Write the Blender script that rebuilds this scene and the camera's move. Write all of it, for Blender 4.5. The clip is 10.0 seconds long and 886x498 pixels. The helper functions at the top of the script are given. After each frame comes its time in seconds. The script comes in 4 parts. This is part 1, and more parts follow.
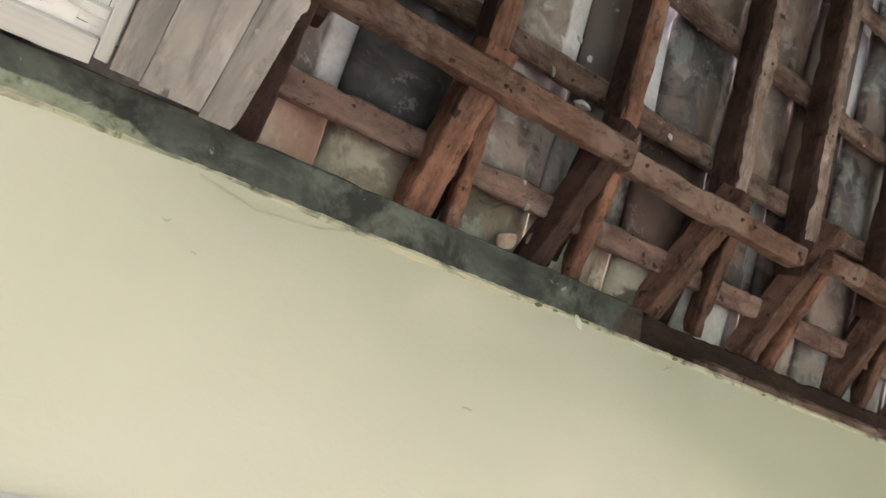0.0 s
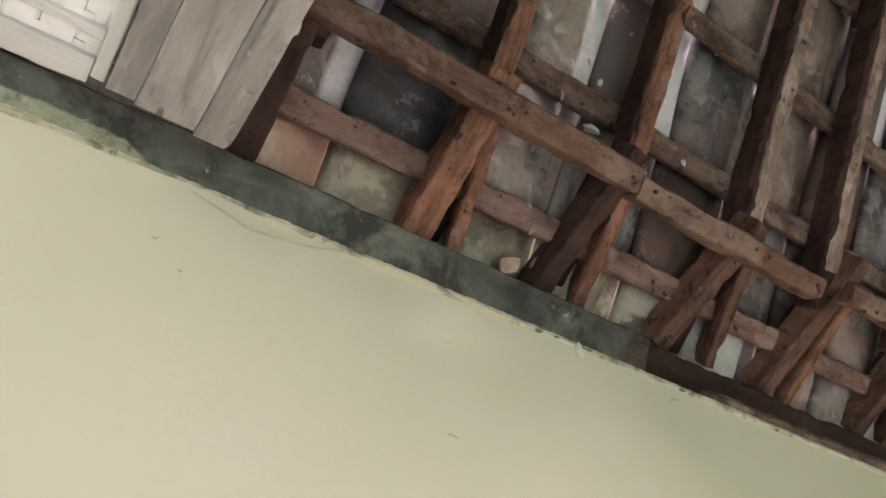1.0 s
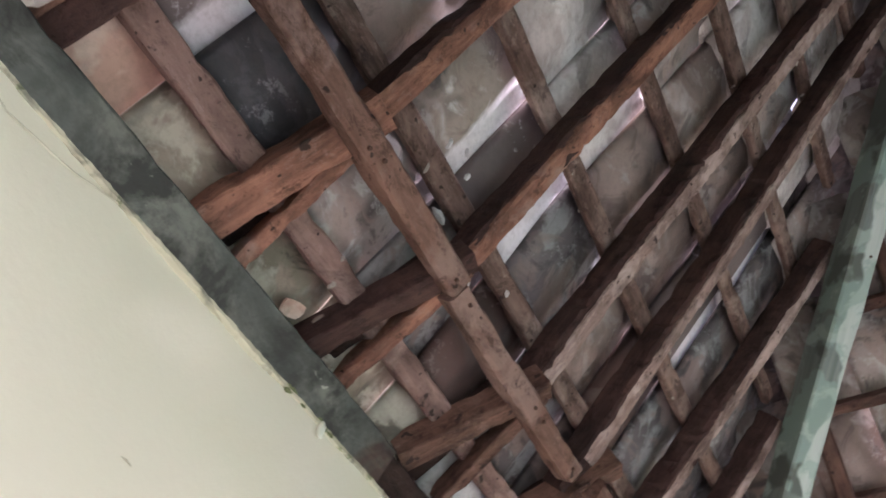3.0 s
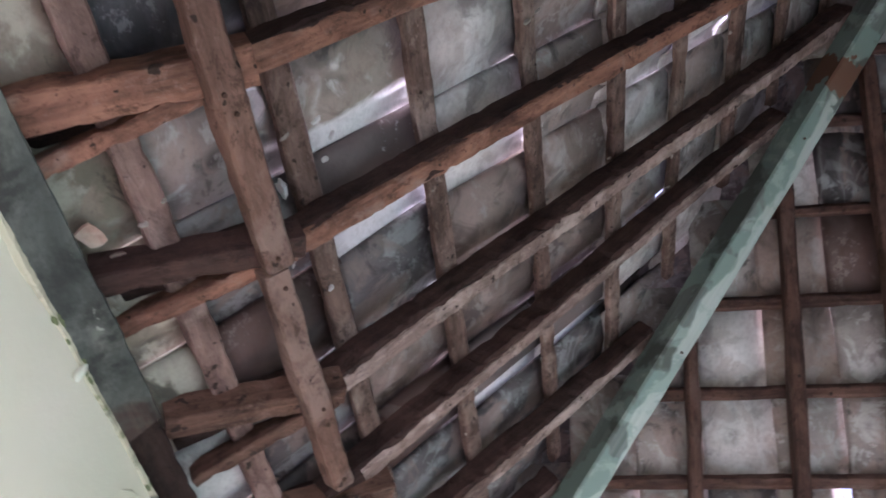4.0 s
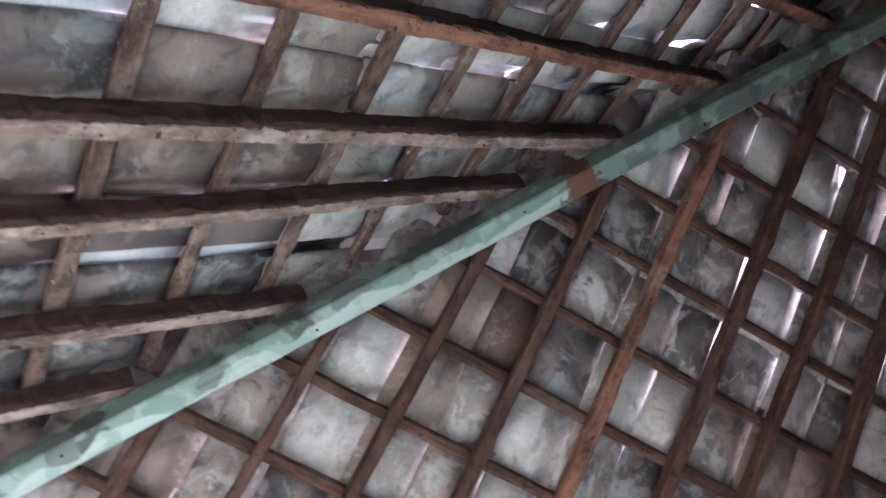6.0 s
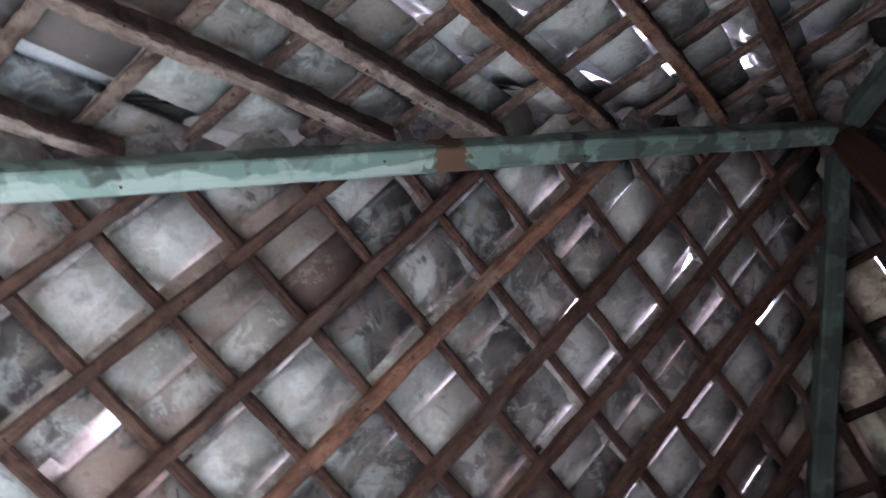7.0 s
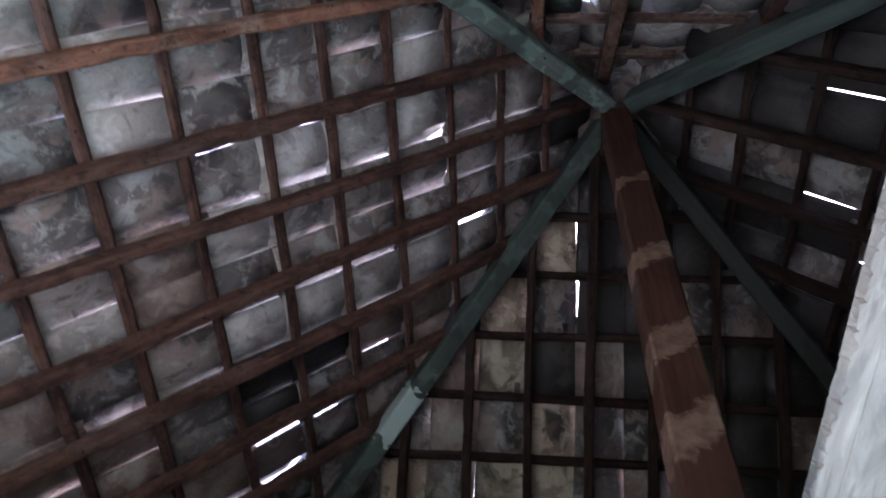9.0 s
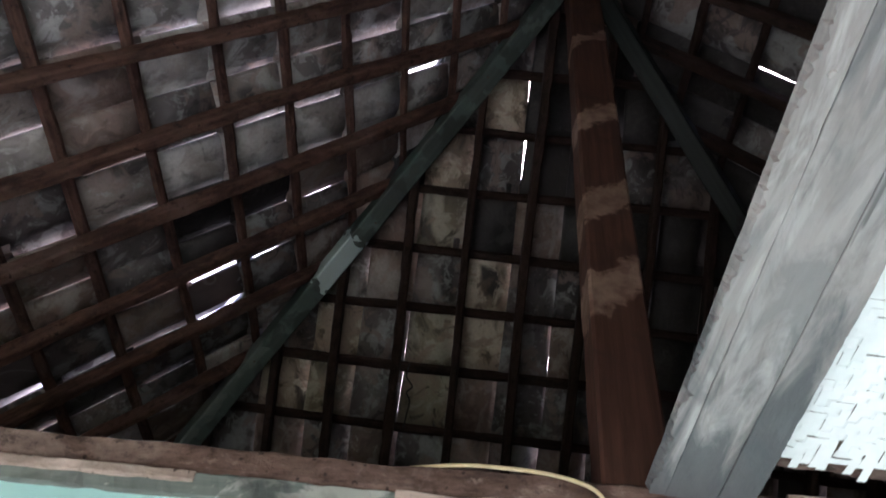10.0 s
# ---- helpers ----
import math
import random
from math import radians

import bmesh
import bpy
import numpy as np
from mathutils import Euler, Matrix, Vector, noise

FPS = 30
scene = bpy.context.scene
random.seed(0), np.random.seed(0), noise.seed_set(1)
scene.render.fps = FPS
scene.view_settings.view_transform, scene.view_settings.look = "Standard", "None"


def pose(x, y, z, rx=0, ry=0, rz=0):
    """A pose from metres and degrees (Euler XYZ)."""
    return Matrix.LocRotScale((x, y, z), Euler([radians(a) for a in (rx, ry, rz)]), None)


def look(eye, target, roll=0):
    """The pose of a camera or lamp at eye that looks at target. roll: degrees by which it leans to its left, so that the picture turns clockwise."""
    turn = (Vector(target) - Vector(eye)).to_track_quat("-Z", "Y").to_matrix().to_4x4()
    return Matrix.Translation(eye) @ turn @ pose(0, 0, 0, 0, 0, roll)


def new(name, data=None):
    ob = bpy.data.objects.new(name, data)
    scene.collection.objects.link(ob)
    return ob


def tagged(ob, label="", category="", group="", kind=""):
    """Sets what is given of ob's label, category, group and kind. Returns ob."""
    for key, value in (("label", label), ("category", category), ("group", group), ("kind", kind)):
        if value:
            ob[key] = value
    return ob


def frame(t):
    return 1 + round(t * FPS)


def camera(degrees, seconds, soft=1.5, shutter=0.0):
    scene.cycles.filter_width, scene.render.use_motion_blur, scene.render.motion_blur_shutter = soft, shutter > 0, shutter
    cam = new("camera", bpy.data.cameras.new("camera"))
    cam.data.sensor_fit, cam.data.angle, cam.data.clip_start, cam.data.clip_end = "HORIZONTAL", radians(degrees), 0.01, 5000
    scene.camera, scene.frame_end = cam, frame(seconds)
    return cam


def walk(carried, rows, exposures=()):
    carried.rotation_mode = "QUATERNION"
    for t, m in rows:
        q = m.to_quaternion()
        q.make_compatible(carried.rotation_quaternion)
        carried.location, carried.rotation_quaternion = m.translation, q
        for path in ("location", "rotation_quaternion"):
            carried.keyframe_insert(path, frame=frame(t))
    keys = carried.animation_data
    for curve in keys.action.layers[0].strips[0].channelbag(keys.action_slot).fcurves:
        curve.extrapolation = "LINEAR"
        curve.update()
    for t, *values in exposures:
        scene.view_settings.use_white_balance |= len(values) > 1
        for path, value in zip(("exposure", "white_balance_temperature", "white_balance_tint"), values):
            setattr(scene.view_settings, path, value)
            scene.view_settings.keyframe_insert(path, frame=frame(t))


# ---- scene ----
# The wall plates lie near z = 2.4; the four hips meet over the king post at x = y = 0.
cam = camera(60.49, 10.0, soft=1.6, shutter=0.3)
Z0 = 2.4
PATH = [
    (0, (-0.1952, 1.7951, 1.5523), (0.7712, 2.8464, 2.9526), -10.30),
    (0.5, (-0.1710, 1.7866, 1.5493), (0.7306, 2.8698, 2.9684), -8.67),
    (1, (-0.1448, 1.7592, 1.5598), (0.7261, 2.8396, 3.0000), -6.15),
    (1.5, (-0.1027, 1.7786, 1.5781), (0.7726, 2.8521, 3.0208), -0.72),
    (2, (-0.0783, 1.8431, 1.6056), (0.8791, 2.7691, 3.0975), 0.13),
    (3.5, (-0.0171, 1.8203, 1.6439), (1.0867, 2.2771, 3.2480), 6.61),
    (4, (-0.0019, 1.7955, 1.6684), (1.1585, 2.0758, 3.2731), 8.12),
    (4.5, (0.0012, 1.7811, 1.6803), (1.1779, 1.8920, 3.2938), 9.57),
    (5, (0.0122, 1.7463, 1.6851), (1.1864, 1.6933, 3.3032), 11.64),
    (5.5, (0.0444, 1.6804, 1.6870), (1.2030, 1.4810, 3.3050), 12.29),
    (5.7, (0.0741, 1.6415, 1.6818), (1.1942, 1.4003, 3.3210), 13.30),
    (6.8, (0.2221, 1.2814, 1.6463), (1.0751, 0.9126, 3.4173), 25.18),
    (7, (0.2578, 1.2726, 1.6578), (1.0450, 0.8277, 3.4418), 24.27),
    (7.5, (0.3019, 1.2532, 1.6608), (1.0046, 0.6757, 3.4420), 25.52),
    (8, (0.3266, 1.2006, 1.6814), (0.8902, 0.4778, 3.4590), 23.05),
    (8.5, (0.3192, 1.1413, 1.6902), (0.7258, 0.2892, 3.4533), 18.52),
    (9, (0.3226, 1.0580, 1.6840), (0.5595, 0.0831, 3.4142), 13.48),
    (9.5, (0.2921, 1.0549, 1.7026), (0.4237, -0.0988, 3.3310), 11.08),
    (10, (0.2777, 1.0232, 1.6904), (0.3723, -0.2522, 3.2280), 9.72),
]
EXPOSURES = [
    (0.0, 2.15, 6700, 32), (1.0, 1.96, 6750, 33), (1.5, 2.09, 6750, 33), (2.0, 2.23, 6800, 33), (3.5, 2.33, 5850, 42), (4.5, 2.46, 5720, 36), (5.0, 2.70, 5640, 34), (5.5, 2.97, 5620, 33), (7.0, 2.90, 5480, 32), (8.5, 2.84, 5330, 31), (9.1, 2.82, 5330, 31), (9.5, 2.70, 5450, 31), (10.0, 2.36, 5620, 28),
]
walk(cam, [(t, look(eye, target, roll)) for t, eye, target, roll in PATH], EXPOSURES)

# ---------------------------------------------------------------- light
world = bpy.data.worlds.new("overcast_sky")
scene.world = world
world.use_nodes = True
sky = world.node_tree.nodes.new("ShaderNodeTexSky")
sky.sky_type = "NISHITA"
sky.sun_disc = False
sky.dust_density, sky.ozone_density = 6.0, 0.4
sky.sun_elevation, sky.sun_rotation = radians(55), radians(200)
world.node_tree.nodes["Background"].inputs["Strength"].default_value = 0.115
world.node_tree.links.new(sky.outputs["Color"], world.node_tree.nodes["Background"].inputs["Color"])
sun = new("sun", bpy.data.lights.new("sun", "SUN"))
sun.data.energy, sun.data.angle, sun.data.color = 3.0, radians(16), (1.0, 0.975, 0.94)
sun.matrix_world = look((3, -8, 14), (0, 0, 2))


def added_light(name, eye, target, wide, high, watts, color):
    lamp = new(name, bpy.data.lights.new(name, "AREA"))
    lamp.data.shape, lamp.data.size, lamp.data.size_y = "RECTANGLE", wide, high
    lamp.data.energy, lamp.data.color = watts, color
    lamp.matrix_world = look(eye, target)
    return lamp


# added lamps: neither opening is seen; they bounce light off the floor
added_light("door_daylight", (2.40, 1.25, 1.15), (1.6, 1.3, 0.0), 1.5, 1.9, 25, (1.0, 0.94, 0.86))
added_light("window_daylight", (-2.60, 1.3, 1.35), (-0.6, 1.3, 0.0), 1.5, 1.1, 8.5, (1.0, 0.94, 0.86))

# ---------------------------------------------------------------- materials


def material(name, rough=0.8, spec=0.3):
    m = bpy.data.materials.new(name)
    m.use_nodes = True
    b = m.node_tree.nodes["Principled BSDF"]
    b.inputs["Roughness"].default_value = rough
    b.inputs["Specular IOR Level"].default_value = spec
    return m, m.node_tree, b


def node(tree, kind, **values):
    n = tree.nodes.new(kind)
    for key, v in values.items():
        n.inputs[key].default_value = v
    return n


def ramp(tree, fac, stops):
    n = tree.nodes.new("ShaderNodeValToRGB")
    e = n.color_ramp.elements
    e[0].position, e[0].color = stops[0][0], (*stops[0][1], 1)
    e[1].position, e[1].color = stops[-1][0], (*stops[-1][1], 1)
    for p, c in stops[1:-1]:
        k = e.new(p)
        k.color = (*c, 1)
    tree.links.new(fac, n.inputs["Fac"])
    return n.outputs["Color"]


def coords(tree, scale=(1, 1, 1), shift=True):
    """Object coordinates, moved by a random amount for each object."""
    tc = tree.nodes.new("ShaderNodeTexCoord")
    mp = tree.nodes.new("ShaderNodeMapping")
    mp.inputs["Scale"].default_value = scale
    tree.links.new(tc.outputs["Object"], mp.inputs["Vector"])
    if not shift:
        return mp.outputs["Vector"]
    oi = tree.nodes.new("ShaderNodeObjectInfo")
    mul = tree.nodes.new("ShaderNodeMath")
    mul.operation = "MULTIPLY"
    mul.inputs[1].default_value = 57.0
    tree.links.new(oi.outputs["Random"], mul.inputs[0])
    add = tree.nodes.new("ShaderNodeVectorMath")
    tree.links.new(mp.outputs["Vector"], add.inputs[0])
    tree.links.new(mul.outputs["Value"], add.inputs[1])
    return add.outputs["Vector"]


def noise_tex(tree, vec, scale, detail=4.0, rough=0.6, dist=0.0):
    n = node(tree, "ShaderNodeTexNoise", Scale=scale, Detail=detail, Roughness=rough, Distortion=dist)
    tree.links.new(vec, n.inputs["Vector"])
    return n.outputs["Fac"]


def mix(tree, fac, a, b):
    n = tree.nodes.new("ShaderNodeMix")
    n.data_type = "RGBA"
    for sock, v in ((n.inputs["Factor"], fac), (n.inputs["A"], a), (n.inputs["B"], b)):
        if isinstance(v, (int, float)):
            sock.default_value = v
        elif isinstance(v, tuple):
            sock.default_value = (*v, 1)
        else:
            tree.links.new(v, sock)
    return n.outputs["Result"]


def bump(tree, b, height, strength=0.4, distance=0.004):
    n = node(tree, "ShaderNodeBump", Strength=strength, Distance=distance)
    tree.links.new(height, n.inputs["Height"])
    tree.links.new(n.outputs["Normal"], b.inputs["Normal"])


BLACK, WHITE = (0, 0, 0), (1, 1, 1)


def tile_material(name, base, alt, lime, lime_from, soot=0.5, ring=0.28, mottle=0.0, lit_roll=0.0):
    """Old clay tile seen from below: a smooth body, sharp-edged lime bloom, tide rings, damp smears, splashes."""
    m, t, b = material(name, 0.62, 0.4)
    v = coords(t)
    oi = t.nodes.new("ShaderNodeObjectInfo")
    body = ramp(t, oi.outputs["Random"], [(0, base), (1, alt)])
    broad = noise_tex(t, v, 4.5, 3, 0.5, 0.4)
    c = mix(t, ramp(t, broad, [(0.30, (0.65,) * 3), (0.50, BLACK)]), body, tuple(0.52 * q for q in base))
    c = mix(t, ramp(t, broad, [(0.52, BLACK), (0.74, (0.5,) * 3)]), c, tuple(min(1, 1.25 * q) for q in alt))
    bloom = noise_tex(t, v, 5.5, 4, 0.5, 0.35)
    c = mix(t, ramp(t, bloom, [(lime_from + 0.015, BLACK), (lime_from + 0.05, (0.55,) * 3), (lime_from + 0.12, (0.85,) * 3)]), c, lime)
    tide = noise_tex(t, v, 3.6, 1.5, 0.4, 0.5)
    c = mix(t, ramp(t, tide, [(0.60, BLACK), (0.62, (ring,) * 3), (0.64, BLACK)]), c, lime)
    smear = noise_tex(t, coords(t, (1.0, 0.5, 1.0)), 7, 3, 0.5, 0.3)
    c = mix(t, ramp(t, smear, [(0.34, (min(1, soot * 1.6),) * 3), (0.45, BLACK)]), c, (0.035, 0.032, 0.033))
    where = noise_tex(t, v, 7.0, 2, 0.5)
    splash = noise_tex(t, v, 36, 5, 0.75, 0.0)
    both = node(t, "ShaderNodeMath")
    both.operation = "MULTIPLY"
    t.links.new(where, both.inputs[0])
    t.links.new(splash, both.inputs[1])
    c = mix(t, ramp(t, both.outputs["Value"], [(0.335, BLACK), (0.38, (0.6,) * 3)]), c, lime)
    if mottle:
        lichen = noise_tex(t, v, 11, 5, 0.64, 0.7)
        c = mix(t, ramp(t, lichen, [(0.53, BLACK), (0.60, (mottle,) * 3)]), c, tuple(0.85 * q for q in lime))
        c = mix(t, ramp(t, noise_tex(t, v, 8, 4, 0.6, 0.7), [(0.53, BLACK), (0.60, (mottle,) * 3)]), c, tuple(0.5 * q + 0.5 * r for q, r in zip(alt, (0.30, 0.205, 0.17))))
        c = mix(t, ramp(t, lichen, [(0.35, (mottle,) * 3), (0.43, BLACK)]), c, tuple(0.45 * q for q in base))
    # pale over the roll: daylight entering the gap is put into the colour
    if lit_roll:
        xyz = t.nodes.new("ShaderNodeSeparateXYZ")
        t.links.new(coords(t, shift=False), xyz.inputs["Vector"])
        edge = node(t, "ShaderNodeMath")
        edge.operation = "MULTIPLY_ADD"
        edge.inputs[1].default_value = 0.03
        t.links.new(noise_tex(t, v, 14, 4, 0.6, 0.3), edge.inputs[0])
        t.links.new(xyz.outputs["X"], edge.inputs[2])
        crust = node(t, "ShaderNodeMapRange")
        crust.inputs["From Min"].default_value, crust.inputs["From Max"].default_value = -0.028, -0.040
        crust.inputs["To Max"].default_value = lit_roll
        t.links.new(edge.outputs["Value"], crust.inputs["Value"])
        c = mix(t, crust.outputs["Result"], c, lime)
    fine = noise_tex(t, v, 70, 5, 0.7)
    c = mix(t, ramp(t, fine, [(0.34, (0.22,) * 3), (0.55, BLACK)]), c, (0.10, 0.085, 0.075))
    t.links.new(c, b.inputs["Base Color"])
    high = node(t, "ShaderNodeMath")
    high.operation = "MULTIPLY_ADD"
    high.inputs[1].default_value = 2.0
    t.links.new(broad, high.inputs[0])
    t.links.new(fine, high.inputs[2])
    bump(t, b, high.outputs["Value"], 0.45, 0.004)
    return m


TILE = {
    "w": tile_material("clay_tile_limed", (0.40, 0.365, 0.34), (0.52, 0.50, 0.48), (0.68, 0.67, 0.65), 0.47, 0.3, 0.3, 0.6),
    "g": tile_material("clay_tile_grey", (0.17, 0.155, 0.152), (0.34, 0.295, 0.268), (0.54, 0.53, 0.515), 0.53, 0.5, 0.3, 0.8),
    "b": tile_material("clay_tile_brown", (0.16, 0.108, 0.090), (0.31, 0.24, 0.208), (0.40, 0.365, 0.34), 0.56, 0.4, 0.3, 0.5),
    "m": tile_material("clay_tile_mossy", (0.20, 0.17, 0.125), (0.29, 0.26, 0.19), (0.46, 0.43, 0.35), 0.51, 0.5, 0.3, 0.95),
    # near black: mostly the unlit west and south slopes' shade put into the tile
    "k": tile_material("clay_tile_black_shaded", (0.020, 0.019, 0.019), (0.042, 0.039, 0.038), (0.075, 0.07, 0.067), 0.6, 0.6),
    "e": tile_material("clay_tile_eave", (0.28, 0.22, 0.165), (0.40, 0.32, 0.25), (0.62, 0.55, 0.44), 0.50, 0.6, 0.4, 0.95),
    # beige tile whose roll is painted as if lit through the gap
    "y": tile_material("clay_tile_beige", (0.25, 0.21, 0.175), (0.33, 0.285, 0.24), (0.80, 0.78, 0.77), 0.60, 0.6, 0.4, 0.5, 0.95),
    "p": tile_material("clay_tile_pink", (0.46, 0.29, 0.22), (0.52, 0.345, 0.27), (0.64, 0.53, 0.44), 0.56, 0.2),
    "r": tile_material("clay_tile_red_brown", (0.085, 0.050, 0.042), (0.13, 0.078, 0.064), (0.24, 0.19, 0.17), 0.62, 0.4),
    "t": tile_material("clay_tile_tide_marked", (0.040, 0.040, 0.044), (0.055, 0.055, 0.06), (0.26, 0.26, 0.27), 0.62, 0.3, 0.8, 0.15),
    # brown tile whose roll is painted as if lit through the gap
    "l": tile_material("clay_tile_lit_roll", (0.135, 0.105, 0.10), (0.17, 0.14, 0.135), (0.74, 0.73, 0.76), 0.66, 0.3, 0.2, 0.0, 0.9),
    # dark tiles; in places they stand for shade instead of their own tone
    "d": tile_material("clay_tile_dark_shaded", (0.068, 0.060, 0.060), (0.14, 0.126, 0.124), (0.33, 0.345, 0.34), 0.55, 0.6, 0.3, 0.75),
}


def wood_material(name, dark, light, dust, dust_from=0.55, rough=0.8, border=0.16, fleck=0.66):
    """Rough-sawn old wood; the grain runs along each member's own x, with dust, knots, damp smudges and pale flecks."""
    m, t, b = material(name, rough, 0.2)
    dark, light, dust = ((1.05 * q[0], 0.94 * q[1], 0.92 * q[2]) for q in (dark, light, dust))
    v = coords(t)
    grain = noise_tex(t, coords(t, (2.4, 34, 34)), 1.6, 6, 0.7, 0.5)
    cloud = noise_tex(t, coords(t, (0.55, 1, 1)), 13, 5, 0.65, 0.6)
    half = node(t, "ShaderNodeMath")
    half.operation = "MULTIPLY_ADD"
    half.inputs[1].default_value = 0.5
    t.links.new(grain, half.inputs[0])
    rest = node(t, "ShaderNodeMath")
    rest.operation = "MULTIPLY"
    rest.inputs[1].default_value = 0.5
    t.links.new(cloud, rest.inputs[0])
    t.links.new(rest.outputs["Value"], half.inputs[2])
    c = ramp(t, half.outputs["Value"], [(0.36, dark), (0.62, light)])
    patch = noise_tex(t, v, 5.5, 5, 0.62, 0.5)
    c = mix(t, ramp(t, patch, [(dust_from, BLACK), (dust_from + border, (0.75,) * 3)]), c, dust)
    smudge = noise_tex(t, coords(t, (0.5, 1, 1)), 12, 5, 0.65, 0.6)
    c = mix(t, ramp(t, smudge, [(0.34, (0.75,) * 3), (0.50, BLACK)]), c, tuple(0.6 * q for q in dark))
    flecks = noise_tex(t, coords(t, (0.45, 1, 1)), 30, 6, 0.75, 0.2)
    c = mix(t, ramp(t, flecks, [(fleck, BLACK), (fleck + 0.12, (0.7,) * 3)]), c, tuple(min(1, 1.3 * q + 0.01) for q in dust))
    crust = noise_tex(t, coords(t, (0.7, 1, 1)), 34, 6, 0.8, 0.3)
    c = mix(t, ramp(t, crust, [(0.36, (0.7,) * 3), (0.47, BLACK)]), c, tuple(0.55 * q for q in dark))
    c = mix(t, ramp(t, crust, [(0.56, BLACK), (0.68, (0.45,) * 3)]), c, dust)
    spots = noise_tex(t, v, 48, 2, 0.5)
    c = mix(t, ramp(t, spots, [(0.285, (0.9,) * 3), (0.325, BLACK)]), c, (0.03, 0.02, 0.016))
    t.links.new(c, b.inputs["Base Color"])
    high = node(t, "ShaderNodeMath")
    high.operation = "ADD"
    t.links.new(half.outputs["Value"], high.inputs[0])
    t.links.new(crust, high.inputs[1])
    bump(t, b, high.outputs["Value"], 0.9, 0.008)
    return m


RED_WOOD = wood_material("red_brown_wood", (0.04, 0.024, 0.020), (0.15, 0.092, 0.071), (0.14, 0.104, 0.090), 0.54)
N_WOOD = wood_material("dusty_brown_wood", (0.05, 0.030, 0.023), (0.19, 0.118, 0.086), (0.25, 0.185, 0.148), 0.54, fleck=0.62)
ORANGE_WOOD = wood_material("orange_sawn_wood", (0.10, 0.056, 0.042), (0.36, 0.195, 0.132), (0.32, 0.24, 0.20), 0.53, border=0.08)
GREY_WOOD = wood_material("dusty_grey_wood", (0.055, 0.037, 0.030), (0.22, 0.160, 0.130), (0.34, 0.29, 0.25), 0.51, fleck=0.60)
PALE_GREY_WOOD = wood_material("pale_dusty_wood", (0.11, 0.082, 0.070), (0.35, 0.28, 0.245), (0.50, 0.44, 0.40), 0.48, border=0.12, fleck=0.60)
# nearly black: on the south and west slopes it also holds their shade
DARK_SHADED_WOOD = wood_material("dark_old_shaded_wood", (0.014, 0.009, 0.008), (0.05, 0.032, 0.025), (0.065, 0.046, 0.038), 0.6)
SIDE_WOOD = wood_material("dark_brown_beam_wood", (0.028, 0.017, 0.015), (0.085, 0.052, 0.043), (0.07, 0.048, 0.042), 0.58)
PURLIN_WOOD = wood_material("brown_purlin_wood", (0.08, 0.047, 0.036), (0.215, 0.138, 0.105), (0.26, 0.20, 0.17), 0.51, border=0.10)
PINK_WOOD = wood_material("pinkish_batten_wood", (0.13, 0.088, 0.074), (0.30, 0.215, 0.185), (0.37, 0.30, 0.27), 0.5, border=0.10)


def plain_paint(name, color, alt, scale=2.0, rough=0.85, relief=0.25, fine_scale=90):
    m, t, b = material(name, rough, 0.25)
    v = coords(t, shift=False)
    c = ramp(t, noise_tex(t, v, scale, 4, 0.6, 0.4), [(0.35, color), (0.68, alt)])
    fine = noise_tex(t, v, fine_scale, 4, 0.6)
    t.links.new(c, b.inputs["Base Color"])
    bump(t, b, fine, relief, 0.002)
    return m


CREAM = plain_paint("cream_green_wall_paint", (0.655, 0.655, 0.49), (0.715, 0.685, 0.56), 0.9)
TURQUOISE = plain_paint("turquoise_wall_paint", (0.42, 0.74, 0.72), (0.50, 0.80, 0.78), 3)
PLASTER = plain_paint("pale_wall_plaster", (0.62, 0.60, 0.53), (0.70, 0.68, 0.60), 2)
CEMENT = plain_paint("cement_floor", (0.52, 0.51, 0.49), (0.62, 0.61, 0.58), 3)
EARTH = plain_paint("earth_ground", (0.16, 0.13, 0.09), (0.12, 0.15, 0.07), 0.6)
PALE_WOOD = wood_material('pale_limed_wood', (0.42, 0.37, 0.31), (0.62, 0.57, 0.50), (0.50, 0.50, 0.46), 0.55)
DUSTY_MAT = plain_paint("dusty_bamboo_back", (0.13, 0.10, 0.075), (0.20, 0.16, 0.12), 6)
SHEET_WHITE = plain_paint("white_printed_sheet", (0.80, 0.80, 0.78), (0.86, 0.86, 0.84), 5, 0.5, 0.05)
SHEET_VIOLET = plain_paint("grey_violet_print", (0.36, 0.35, 0.43), (0.44, 0.43, 0.52), 12, 0.5, 0.05)
CORD = plain_paint("yellow_cord", (0.62, 0.52, 0.30), (0.70, 0.60, 0.38), 30)
DARK_WIRE = plain_paint("dark_wire", (0.03, 0.03, 0.03), (0.05, 0.05, 0.05), 30)
RUST = plain_paint("rusty_iron", (0.06, 0.035, 0.025), (0.11, 0.06, 0.04), 60)
PUTTY = plain_paint("pale_putty", (0.75, 0.76, 0.66), (0.68, 0.72, 0.58), 40)


